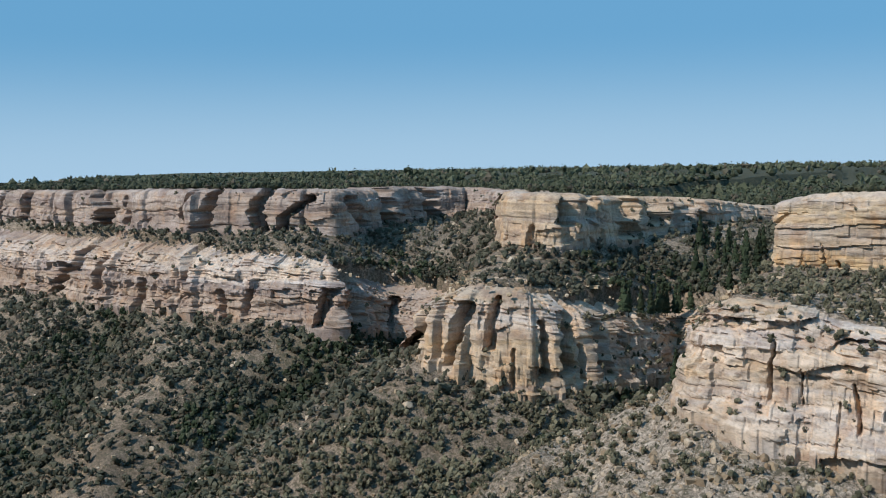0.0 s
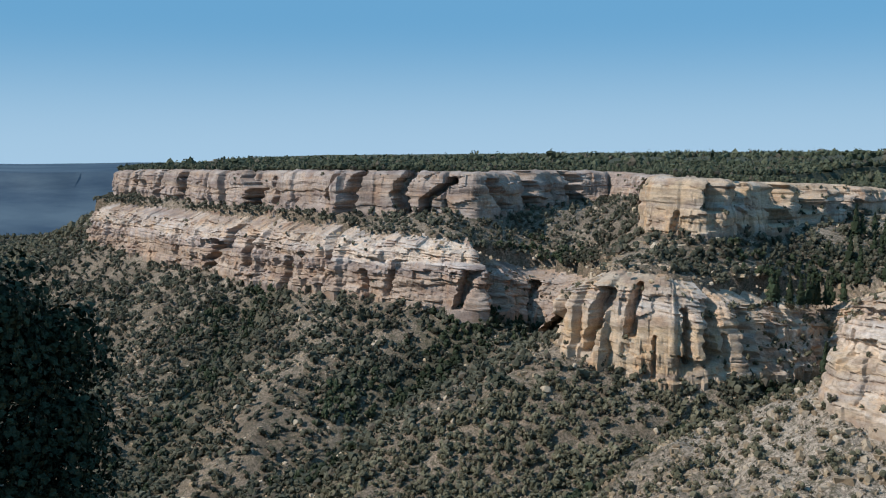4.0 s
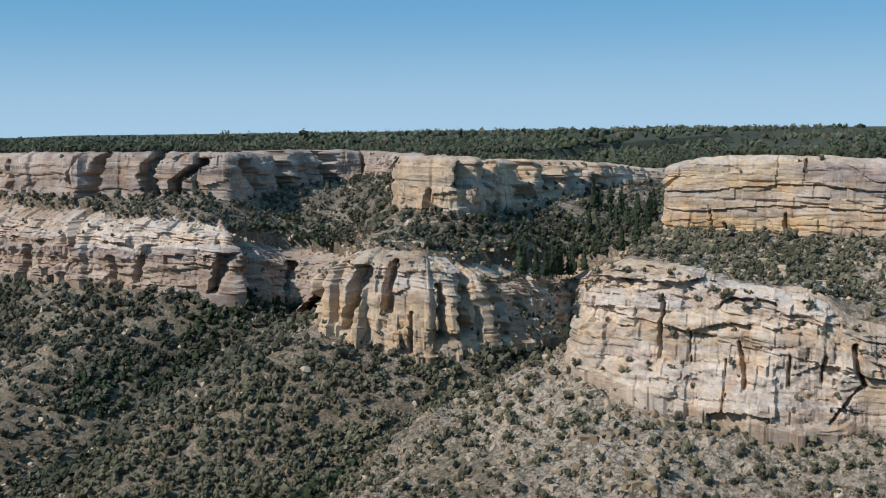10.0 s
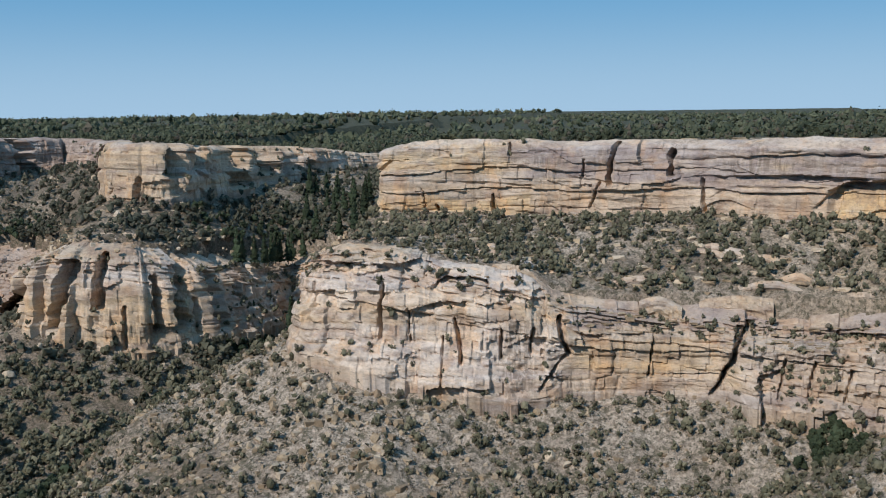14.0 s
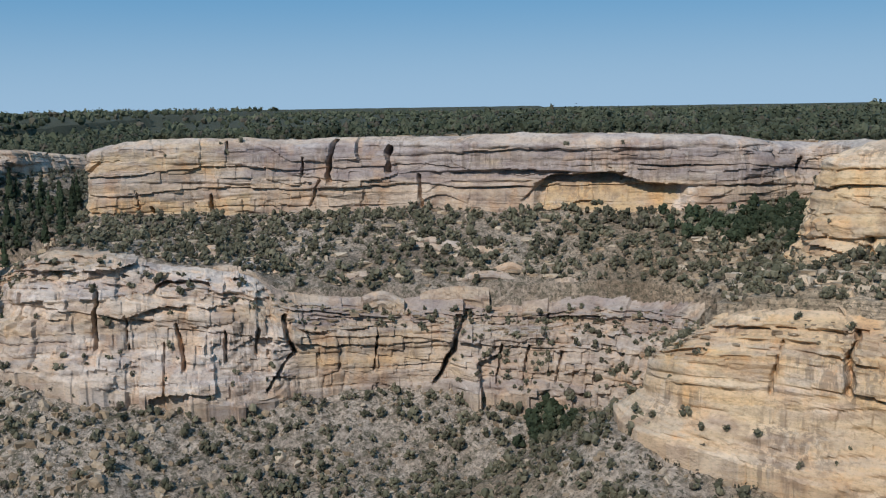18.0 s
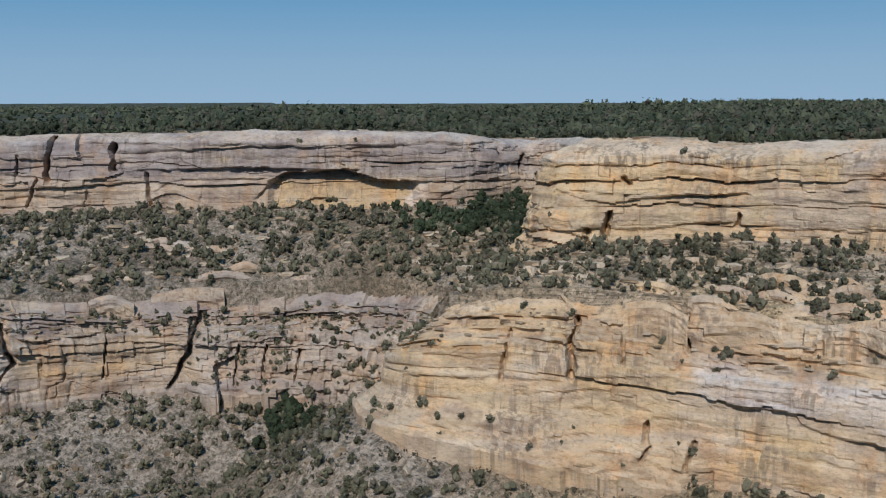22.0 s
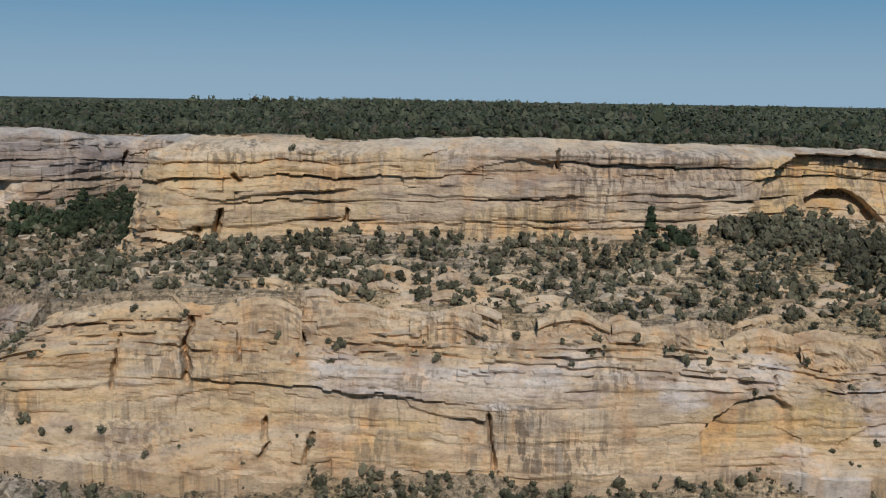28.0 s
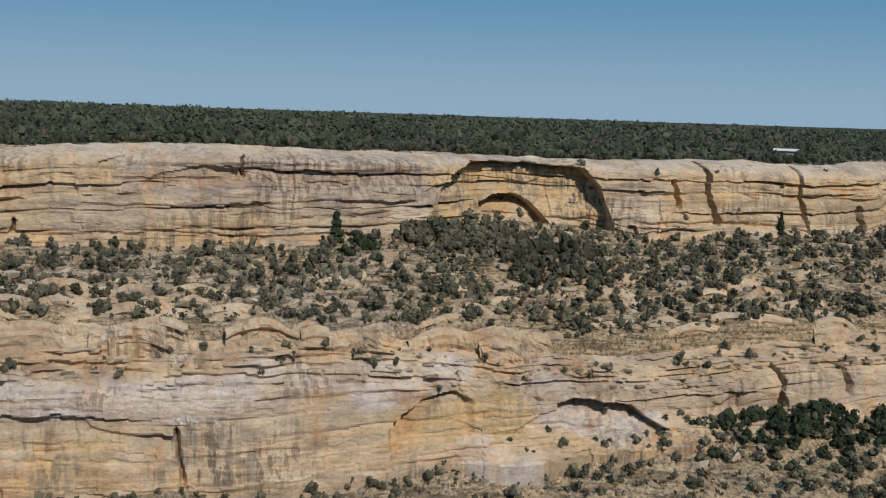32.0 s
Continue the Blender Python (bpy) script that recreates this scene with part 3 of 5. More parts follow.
LOWER_ALCOVE_CLEFT = [
    ([(-17.8, -49.7), (-17.65, -56.0), (-17.65, -65.3)], 1.2, 3.5),
    ([(-21.76, -59.6), (-22.07, -66.3), (-22.12, -71.7)], 1.1, 3.2),
    ([(-19.13, -56.6), (-19.28, -65.7)], 0.8, 2.4),
    ([(-24.32, -62.4), (-24.32, -70.8)], 0.9, 2.5),
    ([(-26.07, -62.1), (-25.92, -69.6)], 0.9, 2.5),
    ([(-27.59, -59.0), (-27.68, -65.2), (-27.97, -69.9)], 1.6, 4),
    ([(-27.91, -69.5), (-27.09, -74.3), (-26.33, -79.4)], 1.2, 3),
    ([(-37.67, -60.6), (-36.93, -69.4), (-35.87, -80.5)], 1.6, 4),
    ([(-21.11, -64.4), (-21.12, -77.0)], 0.6, 1.6),
    ([(-14.19, -49.9), (-14.2, -58.9)], 0.9, 2.2),
    ([(-32.68, -64.0), (-32.38, -75.9)], 0.7, 2),
    ([(-39.6, -69.3), (-39.28, -79.6)], 0.9, 2.2),
    ([(-41.16, -69.2), (-40.79, -78.6)], 0.9, 2.2),
    ([(-43.01, -70.6), (-42.71, -79.1)], 0.8, 2),
]
LOWER_ALCOVE_GOLD = [
    ([(-13.45, -41.1), (-27.33, -60.9)], 0.35),
    ([(-27.93, -65.3), (-37.08, -76.2)], 0.45),
]
LOWER_ALCOVE_PALE = [
    ([(-16.43, -60.1), (-27.91, -78.5)], 0.7),
    ([(-13.2, -41.0), (-27.4, -58.0)], 0.75),
]
LOWER_ALCOVE_GREY = [
    ([(-27.97, -57.8), (-48.41, -62.7)], 0.9),
]
UPPER_GOLDEN_SLOT = [
    ([(-61.12, -24.7), (-64.02, -23.4), (-67.49, -23.0)], 2.2, 1.6),
    ([(-67.89, -17.4), (-68.94, -16.6), (-69.99, -17.2)], 1.6, 1.4),
    ([(-63.55, -30.8), (-65.23, -30.1), (-66.65, -30.1)], 1.4, 1.4),
    ([(-72.16, -17.9), (-74.82, -17.6), (-77.35, -17.6)], 1.8, 1.3),
    ([(-70.18, -23.9), (-72.18, -24.3), (-78.22, -24.2)], 1.4, 1.3),
    ([(-78.86, -23.8), (-83.53, -23.2), (-87.53, -24.2)], 1.6, 1.5),
    ([(-74.57, -31.6), (-78.91, -32.1), (-84.61, -31.6)], 1.8, 2.0),
    ([(-57.46, -22.4), (-61.12, -23.4)], 0.9, 1.2),
    ([(-57.13, -30.4), (-59.18, -34.4)], 1.5, 1.5),
    ([(-67.7, -20.6), (-70.18, -20.7)], 0.8, 1.0),
    ([(-88.52, -27.2), (-88.96, -21.4), (-89.8, -16.3), (-90.8, -13.8), (-93.8, -14.0), (-96.99, -15.4), (-97.83, -20.9), (-98.52, -31.4)], 6.5, 22.0),
]
UPPER_GOLDEN_SLOT += [
    ([(-91.77, -25.8), (-92.47, -23.9), (-93.4, -23.1), (-94.35, -26.6), (-95.32, -32.7)], 6.0, 5.0),
    ([(-99.17, -36.1), (-99.44, -31.9), (-99.8, -32.2), (-100.23, -39.4)], 2.5, 4.0),
    ([(-98.76, -23.3), (-103.5, -21.7)], 1.0, 1.2),
    ([(-103.79, -22.1), (-111.36, -23.8)], 1.0, 1.4),
    ([(-104.18, -31.2), (-107.9, -32.2)], 1.2, 1.5),
]
UPPER_GOLDEN_CLEFT = [
    ([(-103.48, -13.8), (-103.44, -22.1), (-103.95, -31.7)], 1.1, 5.5),
    ([(-108.15, -14.7), (-108.07, -22.7), (-108.49, -34.7)], 0.8, 4.5),
    ([(-110.85, -26.4), (-111.0, -34.7)], 1.2, 3),
    ([(-101.71, -18.7), (-101.97, -27.3)], 0.8, 1.5),
    ([(-60.04, -27.9), (-59.92, -35.9)], 1.8, 3.5),
    ([(-66.9, -28.2), (-66.84, -30.9)], 1, 2),
    ([(-60.9, -19.3), (-61.13, -21.0)], 1, 2),
    ([(-58.96, -31.7), (-59.05, -38.1)], 1, 2),
    ([(-78.34, -13.0), (-78.46, -17.3)], 0.7, 1.4),
]
UPPER_GOLDEN_GOLD = [
    ([(-56.21, -14.2), (-68.33, -35.5)], 0.6),
    ([(-67.7, -15.1), (-77.6, -18.7)], 0.7),
    ([(-73.3, -26.9), (-78.95, -37.6)], 0.7),
    ([(-88.55, -14.3), (-97.91, -31.2)], 1.0),
    ([(-101.38, -15.3), (-112.28, -34.0)], 0.6),
]
UPPER_GOLDEN_GREY = [
    ([(-72.02, -11.9), (-88.39, -23.5)], 0.65),
]
UPPER_GOLDEN_VARNISH = [
    ([(-73.3, -26.2), (-79.24, -36.2)], 0.6),
    ([(-88.56, -15.8), (-91.43, -30.1)], 0.7),
    ([(-95.96, -16.0), (-98.38, -32.8)], 1.0),
    ([(-92.25, -12.9), (-97.22, -21.0)], 0.7),
    ([(-58.39, -12.7), (-67.7, -18.0)], 0.8),
    ([(-78.49, -13.0), (-87.81, -23.4)], 0.75),
]
LOWER_GOLDEN_SLOT = [
    ([(-65.57, -56.3), (-67.08, -55.3), (-68.56, -52.3), (-70.69, -54.0)], 1.6, 1.3),
    ([(-67.08, -63.1), (-70.07, -63.2), (-70.49, -65.4), (-72.32, -67.4), (-74.82, -67.7)], 1.7, 3.4),
    ([(-86.51, -70.2), (-87.22, -66.5), (-88.25, -63.7), (-90.2, -62.7), (-91.05, -64.6)], 2.2, 8.0),
    ([(-82.05, -55.4), (-85.74, -54.9)], 1.3, 1.0),
    ([(-65.19, -59.1), (-71.53, -58.8), (-75.98, -58.1)], 0.8, 1.2),
    ([(-90.38, -48.9), (-93.6, -48.8)], 1.2, 1.0),
    ([(-57.29, -45.6), (-62.42, -46.4), (-65.2, -48.2)], 1.1, 1.0),
    ([(-67.71, -50.7), (-70.56, -50.1)], 1.1, 1.0),
    ([(-73.08, -47.8), (-77.81, -47.1)], 1.1, 1.0),
    ([(-75.31, -50.2), (-77.51, -49.6)], 0.9, 0.8),
]
LOWER_GOLDEN_SLOT += [
    ([(-79.17, -61.6), (-84.75, -61.3), (-91.24, -61.5)], 1.0, 1.2),
    ([(-86.73, -50.2), (-91.1, -50.9)], 1.0, 1.0),
    ([(-53.0, -41.9), (-54.42, -39.9)], 1.3, 1.0),
    ([(-56.18, -36.3), (-58.23, -36.2)], 1.3, 1.0),
    ([(-82.59, -59.6), (-88.31, -58.8)], 0.8, 1.0),
    ([(-60.2, -63.8), (-62.67, -65.8)], 0.8, 1.0),
    ([(-96.04, -66.9), (-96.81, -65.7), (-98.37, -66.4), (-99.84, -67.5), (-100.57, -70.2), (-101.52, -72.8)], 5.0, 3.0),
    ([(-93.56, -72.4), (-94.96, -69.5), (-96.2, -68.1)], 2.0, 1.6),
    ([(-90.06, -49.3), (-92.77, -49.7)], 1.2, 1.0),
    ([(-85.04, -54.6), (-88.84, -56.0)], 1.0, 1.0),
    ([(-101.87, -51.9), (-105.42, -51.8), (-109.13, -52.1)], 1.2, 1.0),
    ([(-103.74, -57.9), (-106.07, -57.3)], 1.0, 1.0),
    ([(-107.0, -62.2), (-113.0, -60.1)], 0.8, 1.0),
]
LOWER_GOLDEN_SLOT += [
    ([(-89.4, -45.5), (-93.19, -47.0)], 1.0, 1.0),
]
LOWER_GOLDEN_CLEFT = [
    ([(-58.41, -48.1), (-58.08, -52.4), (-58.1, -60.1)], 1.1, 3),
    ([(-64.11, -50.7), (-64.51, -53.6)], 1.2, 2.5),
    ([(-62.38, -68.3), (-62.4, -72.1)], 0.9, 2),
    ([(-62.08, -75.3), (-62.58, -72.8)], 0.9, 2),
    ([(-65.04, -71.5), (-64.69, -76.0)], 0.8, 2),
    ([(-74.95, -67.0), (-75.19, -78.4)], 0.8, 1.6),
    ([(-60.87, -51.3), (-60.97, -56.3)], 0.6, 1.2),
    ([(-54.62, -50.4), (-54.14, -60.6)], 0.7, 1.2),
    ([(-107.64, -60.6), (-107.92, -70.4)], 1.2, 3),
    ([(-98.2, -50.3), (-98.72, -55.8)], 1.0, 2.5),
    ([(-110.9, -59.9), (-111.06, -67.3)], 0.8, 1.6),
]
LOWER_GOLDEN_GOLD = [
    ([(-48.78, -50.7), (-63.91, -69.0)], 0.5),
    ([(-86.43, -62.6), (-94.24, -74.8)], 1.0),
    ([(-67.08, -66.4), (-72.23, -78.8)], 0.7),
]
LOWER_GOLDEN_PALE = [
    ([(-65.03, -56.3), (-91.26, -63.1)], 1.3),
    ([(-54.31, -52.9), (-58.09, -61.0)], 0.5),
    ([(-95.27, -69.1), (-101.55, -74.9)], 1.6),
    ([(-90.5, -75.0), (-96.0, -79.5)], 1.2),
    ([(-94.22, -57.3), (-96.48, -64.5)], 0.8),
]
LOWER_GOLDEN_VARNISH = [
    ([(-75.39, -67.0), (-78.03, -79.5)], 0.9),
    ([(-77.97, -70.6), (-82.77, -79.3)], 0.5),
]
UPPER_FAR_CLEFT = [
    ([(21.4, -14.8), (21.61, -35.5)], 2, 4),
    ([(18.18, -13.4), (17.59, -25.2), (17.91, -36.3)], 4, 9),
    ([(16.52, -18.7), (16.39, -32.2)], 2, 3.5),
    ([(12.2, -11.8), (12.7, -22.1), (12.87, -35.4)], 3, 7),
    ([(9.45, -11.7), (10.07, -21.9), (9.86, -33.8)], 3.5, 7),
    ([(7.28, -17.6), (8.37, -26.8), (8.53, -34.5)], 3, 7),
    ([(5.27, -18.7), (4.81, -32.8)], 3, 4),
    ([(3.28, -14.7), (3.42, -32.5)], 4, 6),
    ([(1.14, -15.6), (0.98, -32.7)], 4, 6),
    ([(13.31, -13.7), (13.78, -26.4)], 1.6, 3),
    ([(23.79, -16.0), (23.97, -36.3)], 2, 3),
    ([(22.63, -15.3), (22.9, -35.6)], 2, 3),
]
UPPER_SPUR_CLEFT = [
    ([(-6.78, -14.1), (-6.69, -23.9)], 3, 5),
    ([(-8.01, -15.5), (-7.74, -21.6)], 2.5, 4),
    ([(-9.97, -15.8), (-9.74, -32.0)], 4.5, 8),
    ([(-11.54, -16.0), (-11.39, -27.4)], 4, 7),
    ([(-12.84, -17.0), (-12.66, -26.4)], 3, 5),
    ([(-5.01, -29.1), (-4.88, -38.9)], 1.2, 2.5),
    ([(-13.64, -18.1), (-13.53, -25.3)], 3, 5),
]
UPPER_SPUR_GOLD = [
    ([(-3.36, -11.9), (-6.49, -35.7)], 0.25),
    ([(-7.87, -15.4), (-11.82, -33.9)], 0.2),
]
LOWER_FAR_SLOT = [
    ([(26.02, -58.6), (20.65, -58.5)], 1.5, 2),
    ([(20.66, -62.6), (14.59, -55.6)], 1.5, 2),
    ([(13.36, -57.7), (5.89, -62.3)], 1.5, 2),
    ([(26.17, -65.6), (22.15, -70.0)], 1.5, 2),
]
LOWER_FAR_CLEFT = [
    ([(19.77, -63.1), (20.1, -82.0)], 3, 7),
    ([(17.8, -57.6), (17.98, -75.1)], 2.5, 5),
    ([(18.99, -47.9), (19.32, -64.3)], 3, 4),
    ([(13.96, -46.5), (13.61, -63.0)], 3, 6),
    ([(15.83, -66.8), (16.01, -80.4)], 2, 4),
    ([(10.42, -67.9), (10.58, -77.6)], 1.5, 3),
    ([(11.82, -69.0), (11.68, -80.2)], 1.5, 3),
    ([(5.12, -50.9), (5.27, -61.6)], 5, 9),
    ([(6.27, -65.5), (6.58, -81.1)], 2, 5),
    ([(4.96, -66.7), (5.43, -83.1)], 3, 6),
    ([(2.63, -75.0), (3.4, -86.0)], 2.5, 5),
]
LOWER_FAR_PALE = [
    ([(13.35, -49.4), (6.21, -62.4)], 0.9),
    ([(17.03, -48.9), (13.36, -57.7)], 0.5),
    ([(26.2, -49.0), (17.0, -64.0)], 0.45),
]
LOWER_SPUR_CLEFT = [
    ([(0.47, -64.1), (0.77, -74.5)], 1.4, 4),
    ([(-1.26, -55.1), (-1.06, -64.2), (-0.62, -75.7)], 2.6, 7),
    ([(-2.86, -53.6), (-2.58, -68.6)], 2.2, 6),
    ([(-5.46, -62.2), (-5.45, -78.5)], 1.8, 5),
    ([(-7.14, -57.2), (-6.59, -67.9), (-6.47, -78.8)], 3, 7),
    ([(-8.17, -63.8), (-8.14, -81.3)], 2.2, 5),
    ([(-3.94, -72.4), (-3.91, -83.4)], 0.9, 2),
    ([(-7.33, -72.5), (-7.27, -81.2)], 1, 3),
    ([(-9.43, -59.4), (-9.34, -72.5)], 2, 4),
    ([(-10.56, -59.5), (-10.46, -70.3)], 2, 4),
]
LOWER_SPUR_GOLD = [
    ([(0.93, -67.1), (-7.51, -85.6)], 0.35),
]
LOWER_SPUR_PALE = [
    ([(-2.1, -53.5), (-6.87, -63.6)], 0.6),
]

# ---------------------------------------------------------------- cliffs
def layers(R, z, seed, thick, amp):
    """Beds of uneven thickness: each stands a little proud or back, with a worn shoulder and an undercut foot that come and go."""
    rng = np.random.default_rng(seed)
    lifts = np.cumsum(thick * (0.35 + 1.3 * rng.random(700)))
    zz = z + 150 + fbm(R / (thick * 14), 0, 7, 2, seed) * thick * 0.5 + fbm(R / 6, 0, 9, 2, seed + 1) * 0.12 * thick
    b = np.searchsorted(lifts, zz)
    low, high = np.concatenate([[0], lifts])[b], np.concatenate([lifts, [1e9]])[b]
    def stand(c):
        return hash01(c, 1, 2, seed) - 0.5 + 0.8 * vnoise(R / (thick * 7), c * 7.7, 3, seed + 2)

    up, down = np.clip(high - zz, 0, 9), np.clip(zz - low, 0, 9)
    crisp = vnoise(R / (thick * 4), np.where(up < down, b + 1, b) * 5.3, 4, seed + 3)
    soft = thick * np.clip(0.22 - 0.42 * crisp, 0.03, 0.48)
    mid, q = stand(b), np.minimum(up, down) / soft
    other = np.where(up < down, stand(b + 1), stand(b - 1))
    w = np.clip(q, 0, 1)
    w = 0.5 + 0.5 * w * w * (3 - 2 * w)
    under = np.clip(2.6 * crisp - 0.7, 0, 1)
    off = mid * w + other * (1 - w)
    off = off - 1.1 * under * np.exp(-(down / (0.10 * thick + 0.12)) ** 2) - 0.5 * np.clip(0.3 + crisp, 0, 1) * np.clip(1 - up / (0.35 * thick), 0, 1) ** 2
    tone = np.clip(hash01(b, 9, 4, seed) + 0.35 * vnoise(R / (thick * 9), b * 2.9, 6, seed + 5), 0, 1)
    return off * amp, tone


LEDGE_SPOTS = []


def build_cliff(name, label, rows, step, rise, seed, material, marks=(), beds=(0.0, 0.3, 0.6), gap=8.0, depth=0.8,
                tooth=0.0, tooth_gap=20.0, lean=2.0, brow=3.0, brow_v=0.10, ledges=0.0, swell=0.8, cracks=1.0, parting=1.0, column=1.0, gape=1.0, hold_back=1.0, pillow=0.0, kind="",
                bed=3.0, bedding=1.0, crumble=(), broken=()):
    """One wall: bedded and jointed rock swept along a cliff line. marks: slots, clefts, gold, pale, grey, varnish."""
    rng = np.random.default_rng(seed)
    line = dense(rows, step)
    n = len(line)
    tang = np.gradient(line[:, :2], axis=0)
    w = int(max(2, 6 / step))
    ker = np.ones(2 * w + 1) / (2 * w + 1)
    tang = np.stack([np.convolve(np.pad(tang[:, k], w, mode="edge"), ker, "valid") for k in (0, 1)], 1)
    tang /= np.linalg.norm(tang, axis=1, keepdims=True) + 1e-9
    out = np.stack([tang[:, 1], -tang[:, 0]], 1)
    run = np.concatenate([[0], np.cumsum(np.linalg.norm(np.diff(line[:, :2], axis=0), axis=1))])
    az = np.degrees(np.arctan2(-line[:, 0], line[:, 1]))
    away = np.linalg.norm(line[:, :2], axis=1)
    m = int(np.ceil((line[:, 2] - line[:, 3]).mean() / rise))
    v = np.linspace(0, 1, m)[None]
    zt = line[:, 2] + fbm(run / 14, 0, 0, 3, seed) * 0.7
    z = zt[:, None] - v * (zt - line[:, 3] + 2.5)[:, None]
    R = run[:, None]
    # thick beds with a shadowed parting under each, thin beds within them
    edges = list(beds) + [1.01]
    vb = np.clip(v + fbm(run / 35, 0, 5, 2, seed + 2)[:, None] * 0.04 + fbm(run / 5, 0, 5, 2, seed + 4)[:, None] * 0.012, 0, 1)
    off = np.zeros_like(z)
    for b in range(len(edges) - 1):
        inb = (vb - edges[b]) / (edges[b + 1] - edges[b])
        block = fbm(run / 50, b * 7.1, 0, 3, seed + 30 + b) * swell
        edge = -0.35 * np.clip(1 - inb / 0.12, 0, 1) ** 2 - pillow * np.clip(1 - inb / 0.5, 0, 1) ** 2 * np.clip(0.35 + 1.3 * fbm(run / 22, b * 5.7, 6, 2, seed + 51), 0.05, 1)[:, None] - 0.7 * np.clip(1 - (1 - inb) / 0.10, 0, 1) ** 2 * parting * np.clip(fbm(run / 16, b * 3.3, 2, 3, seed + 50)[:, None] * 1.5 + 0.25, 0.05, 1)
        off = np.where((inb >= 0) & (inb < 1), block[:, None] + edge + (rng.random() - 0.5) * 0.9, off)
    thin = rng.random(200) - 0.5
    level = ((z + fbm(run / 30, 0, 8, 2, seed + 9)[:, None] * 0.8) / 0.85)
    off += thin[(np.floor(level).astype(int)) % 200] * 0.2 * np.clip(0.5 + fbm(R / 25, 0, z / 9, 2, seed + 60), 0, 1)
    # blocks: large ones, and small ones within them, each a slightly turned flat face between open joints
    bend = fbm(R / 22, 0, z / 14, 2, seed + 21)
    sag = fbm(run / 26, 0, 3, 3, seed + 22)[:, None]
    for wide, tall, amp, tip in ((gap, gap * 0.62 * column, 0.8 * depth, 0.16), (gap * 0.38, gap * 0.24 * column, 0.36 * depth, 0.22)):
        val, tilt, ex, ez = courses(R + bend * wide * 0.18, z + sag * tall * 0.45 + bend * 0.6, tall, wide, seed + int(wide * 10))
        firm = np.clip(0.5 + 1.6 * fbm(R / 30, wide, z / 16, 2, seed + 24), 0.12, 1)
        for a0, a1, more in broken:
            firm = firm + more * (np.clip((a0 - az) / 1.5, 0, 1) * np.clip((az - a1) / 1.5, 0, 1))[:, None]
        off += firm * ((val - 0.5) * 2 * amp + tilt * tip * depth)
        open_here = np.clip(2.4 * fbm(R / 24, wide * 3.1, z / 11, 2, seed + 27) - 0.1, 0.0, 1)
        joint = open_here * np.maximum(np.exp(-(ex / (0.035 * wide + 0.12)) ** 2) * cracks * 1.3, np.exp(-(ez / (0.03 * wide + 0.10)) ** 2) * np.minimum(parting, 2) * 0.7 * np.clip(0.4 + 1.5 * fbm(R / 9, wide, z / 5, 2, seed + 25), 0, 1))
        off -= firm * np.where(val > 0.25, 1.0, 0.3) * 0.75 * amp * np.minimum(joint, 1.3)
    thick_beds, tone = layers(R, z, seed + 40, bed, 0.6 * bedding)
    thin_beds, fine_tone = layers(R, z, seed + 43, bed * 0.3, 0.13 * bedding)
    off += thick_beds + thin_beds
    for a0, a1, reach, v0 in crumble:            # stretches that break down into steps
        w = np.clip((a0 - az) / 1.5, 0, 1) * np.clip((az - a1) / 1.5, 0, 1)
        q = np.clip((v - v0) / (1 - v0), 0, 1) * 5 + fbm(R / 9, 0, z / 6, 3, seed + 95) * 0.9
        off += reach * w[:, None] * np.clip(np.floor(q) + np.clip((q - np.floor(q)) * 3.2 - 2.2, 0, 1), 0, 5) / 5
    # upright joints that run through part of the height
    u = 0.0
    while u < run[-1]:
        u += gap * (0.25 + 1.6 * rng.random()) / (cracks * 0.4)
        i0, i1 = np.searchsorted(run, [u - 3, u + 3])
        if i1 - i0 < 2:
            continue
        a = rng.random()
        b = a + 0.06 + 0.28 * rng.random() ** 2
        wide, deep, slant = 0.22 + 0.4 * rng.random(), (0.3 + 1.6 * rng.random() ** 2) * (0.4 + depth), (rng.random() - 0.5) * 0.25
        up = np.clip((v - a) / 0.05, 0, 1) * np.clip((b - v) / 0.05, 0, 1)
        wander = fbm(v * 12, u * 3.7, 0, 3, seed + 6) * 0.9
        off[i0:i1] -= deep * up * np.exp(-((R[i0:i1] - u - slant * (z[i0:i1] - z[i0:i1].mean()) - wander) / wide) ** 2)
    # buttresses that swell along the wall and break off sharply
    if tooth:
        u, saw = 0.0, np.zeros(n)
        while u < run[-1]:
            l = tooth_gap * (0.4 + 1.2 * rng.random())
            s = (run >= u) & (run < u + l)
            q = (run[s] - u) / l
            saw[s] = tooth * (0.1 + 1.1 * rng.random() ** 1.6) * np.sin(np.clip(q, 0, 1) * 2.2) * np.clip((1 - q) * l / 1.2, 0, 1)
            u += l
        off += saw[:, None] * (0.9 + 0.1 * np.sin(v * 4))
    if ledges:
        q = v / 0.30 + fbm(run / 12, 0, 1, 2, seed + 90)[:, None] * 0.06 + fbm(R / 28, 0, z / 4.0, 2, seed + 93) * 0.09
        off -= ledges * (1 - np.clip(np.floor(q * 6) / 6 + 0.04, 0, 1))
        fr = q * 6 - np.floor(q * 6)
        lip = np.clip(2.0 * fbm(R / 11, np.floor(q * 6) * 4.1, 3, 3, seed + 92) - 0.15, 0, 1) * (q < 0.85)
        off += lip * np.where(fr < 0.34, 0.6, -0.6 * np.clip((1 - fr) * 3, 0, 1))
    off += lean * v ** 1.3
    off -= brow * np.clip(1 - v / brow_v, 0, 1) ** 2
    off += fbm(R / 3.2, 0, z / (1.5 * column), 3, seed + 77) * 0.15 + fbm(R / 11, 3, z / (7 * column), 2, seed + 78) * 0.3
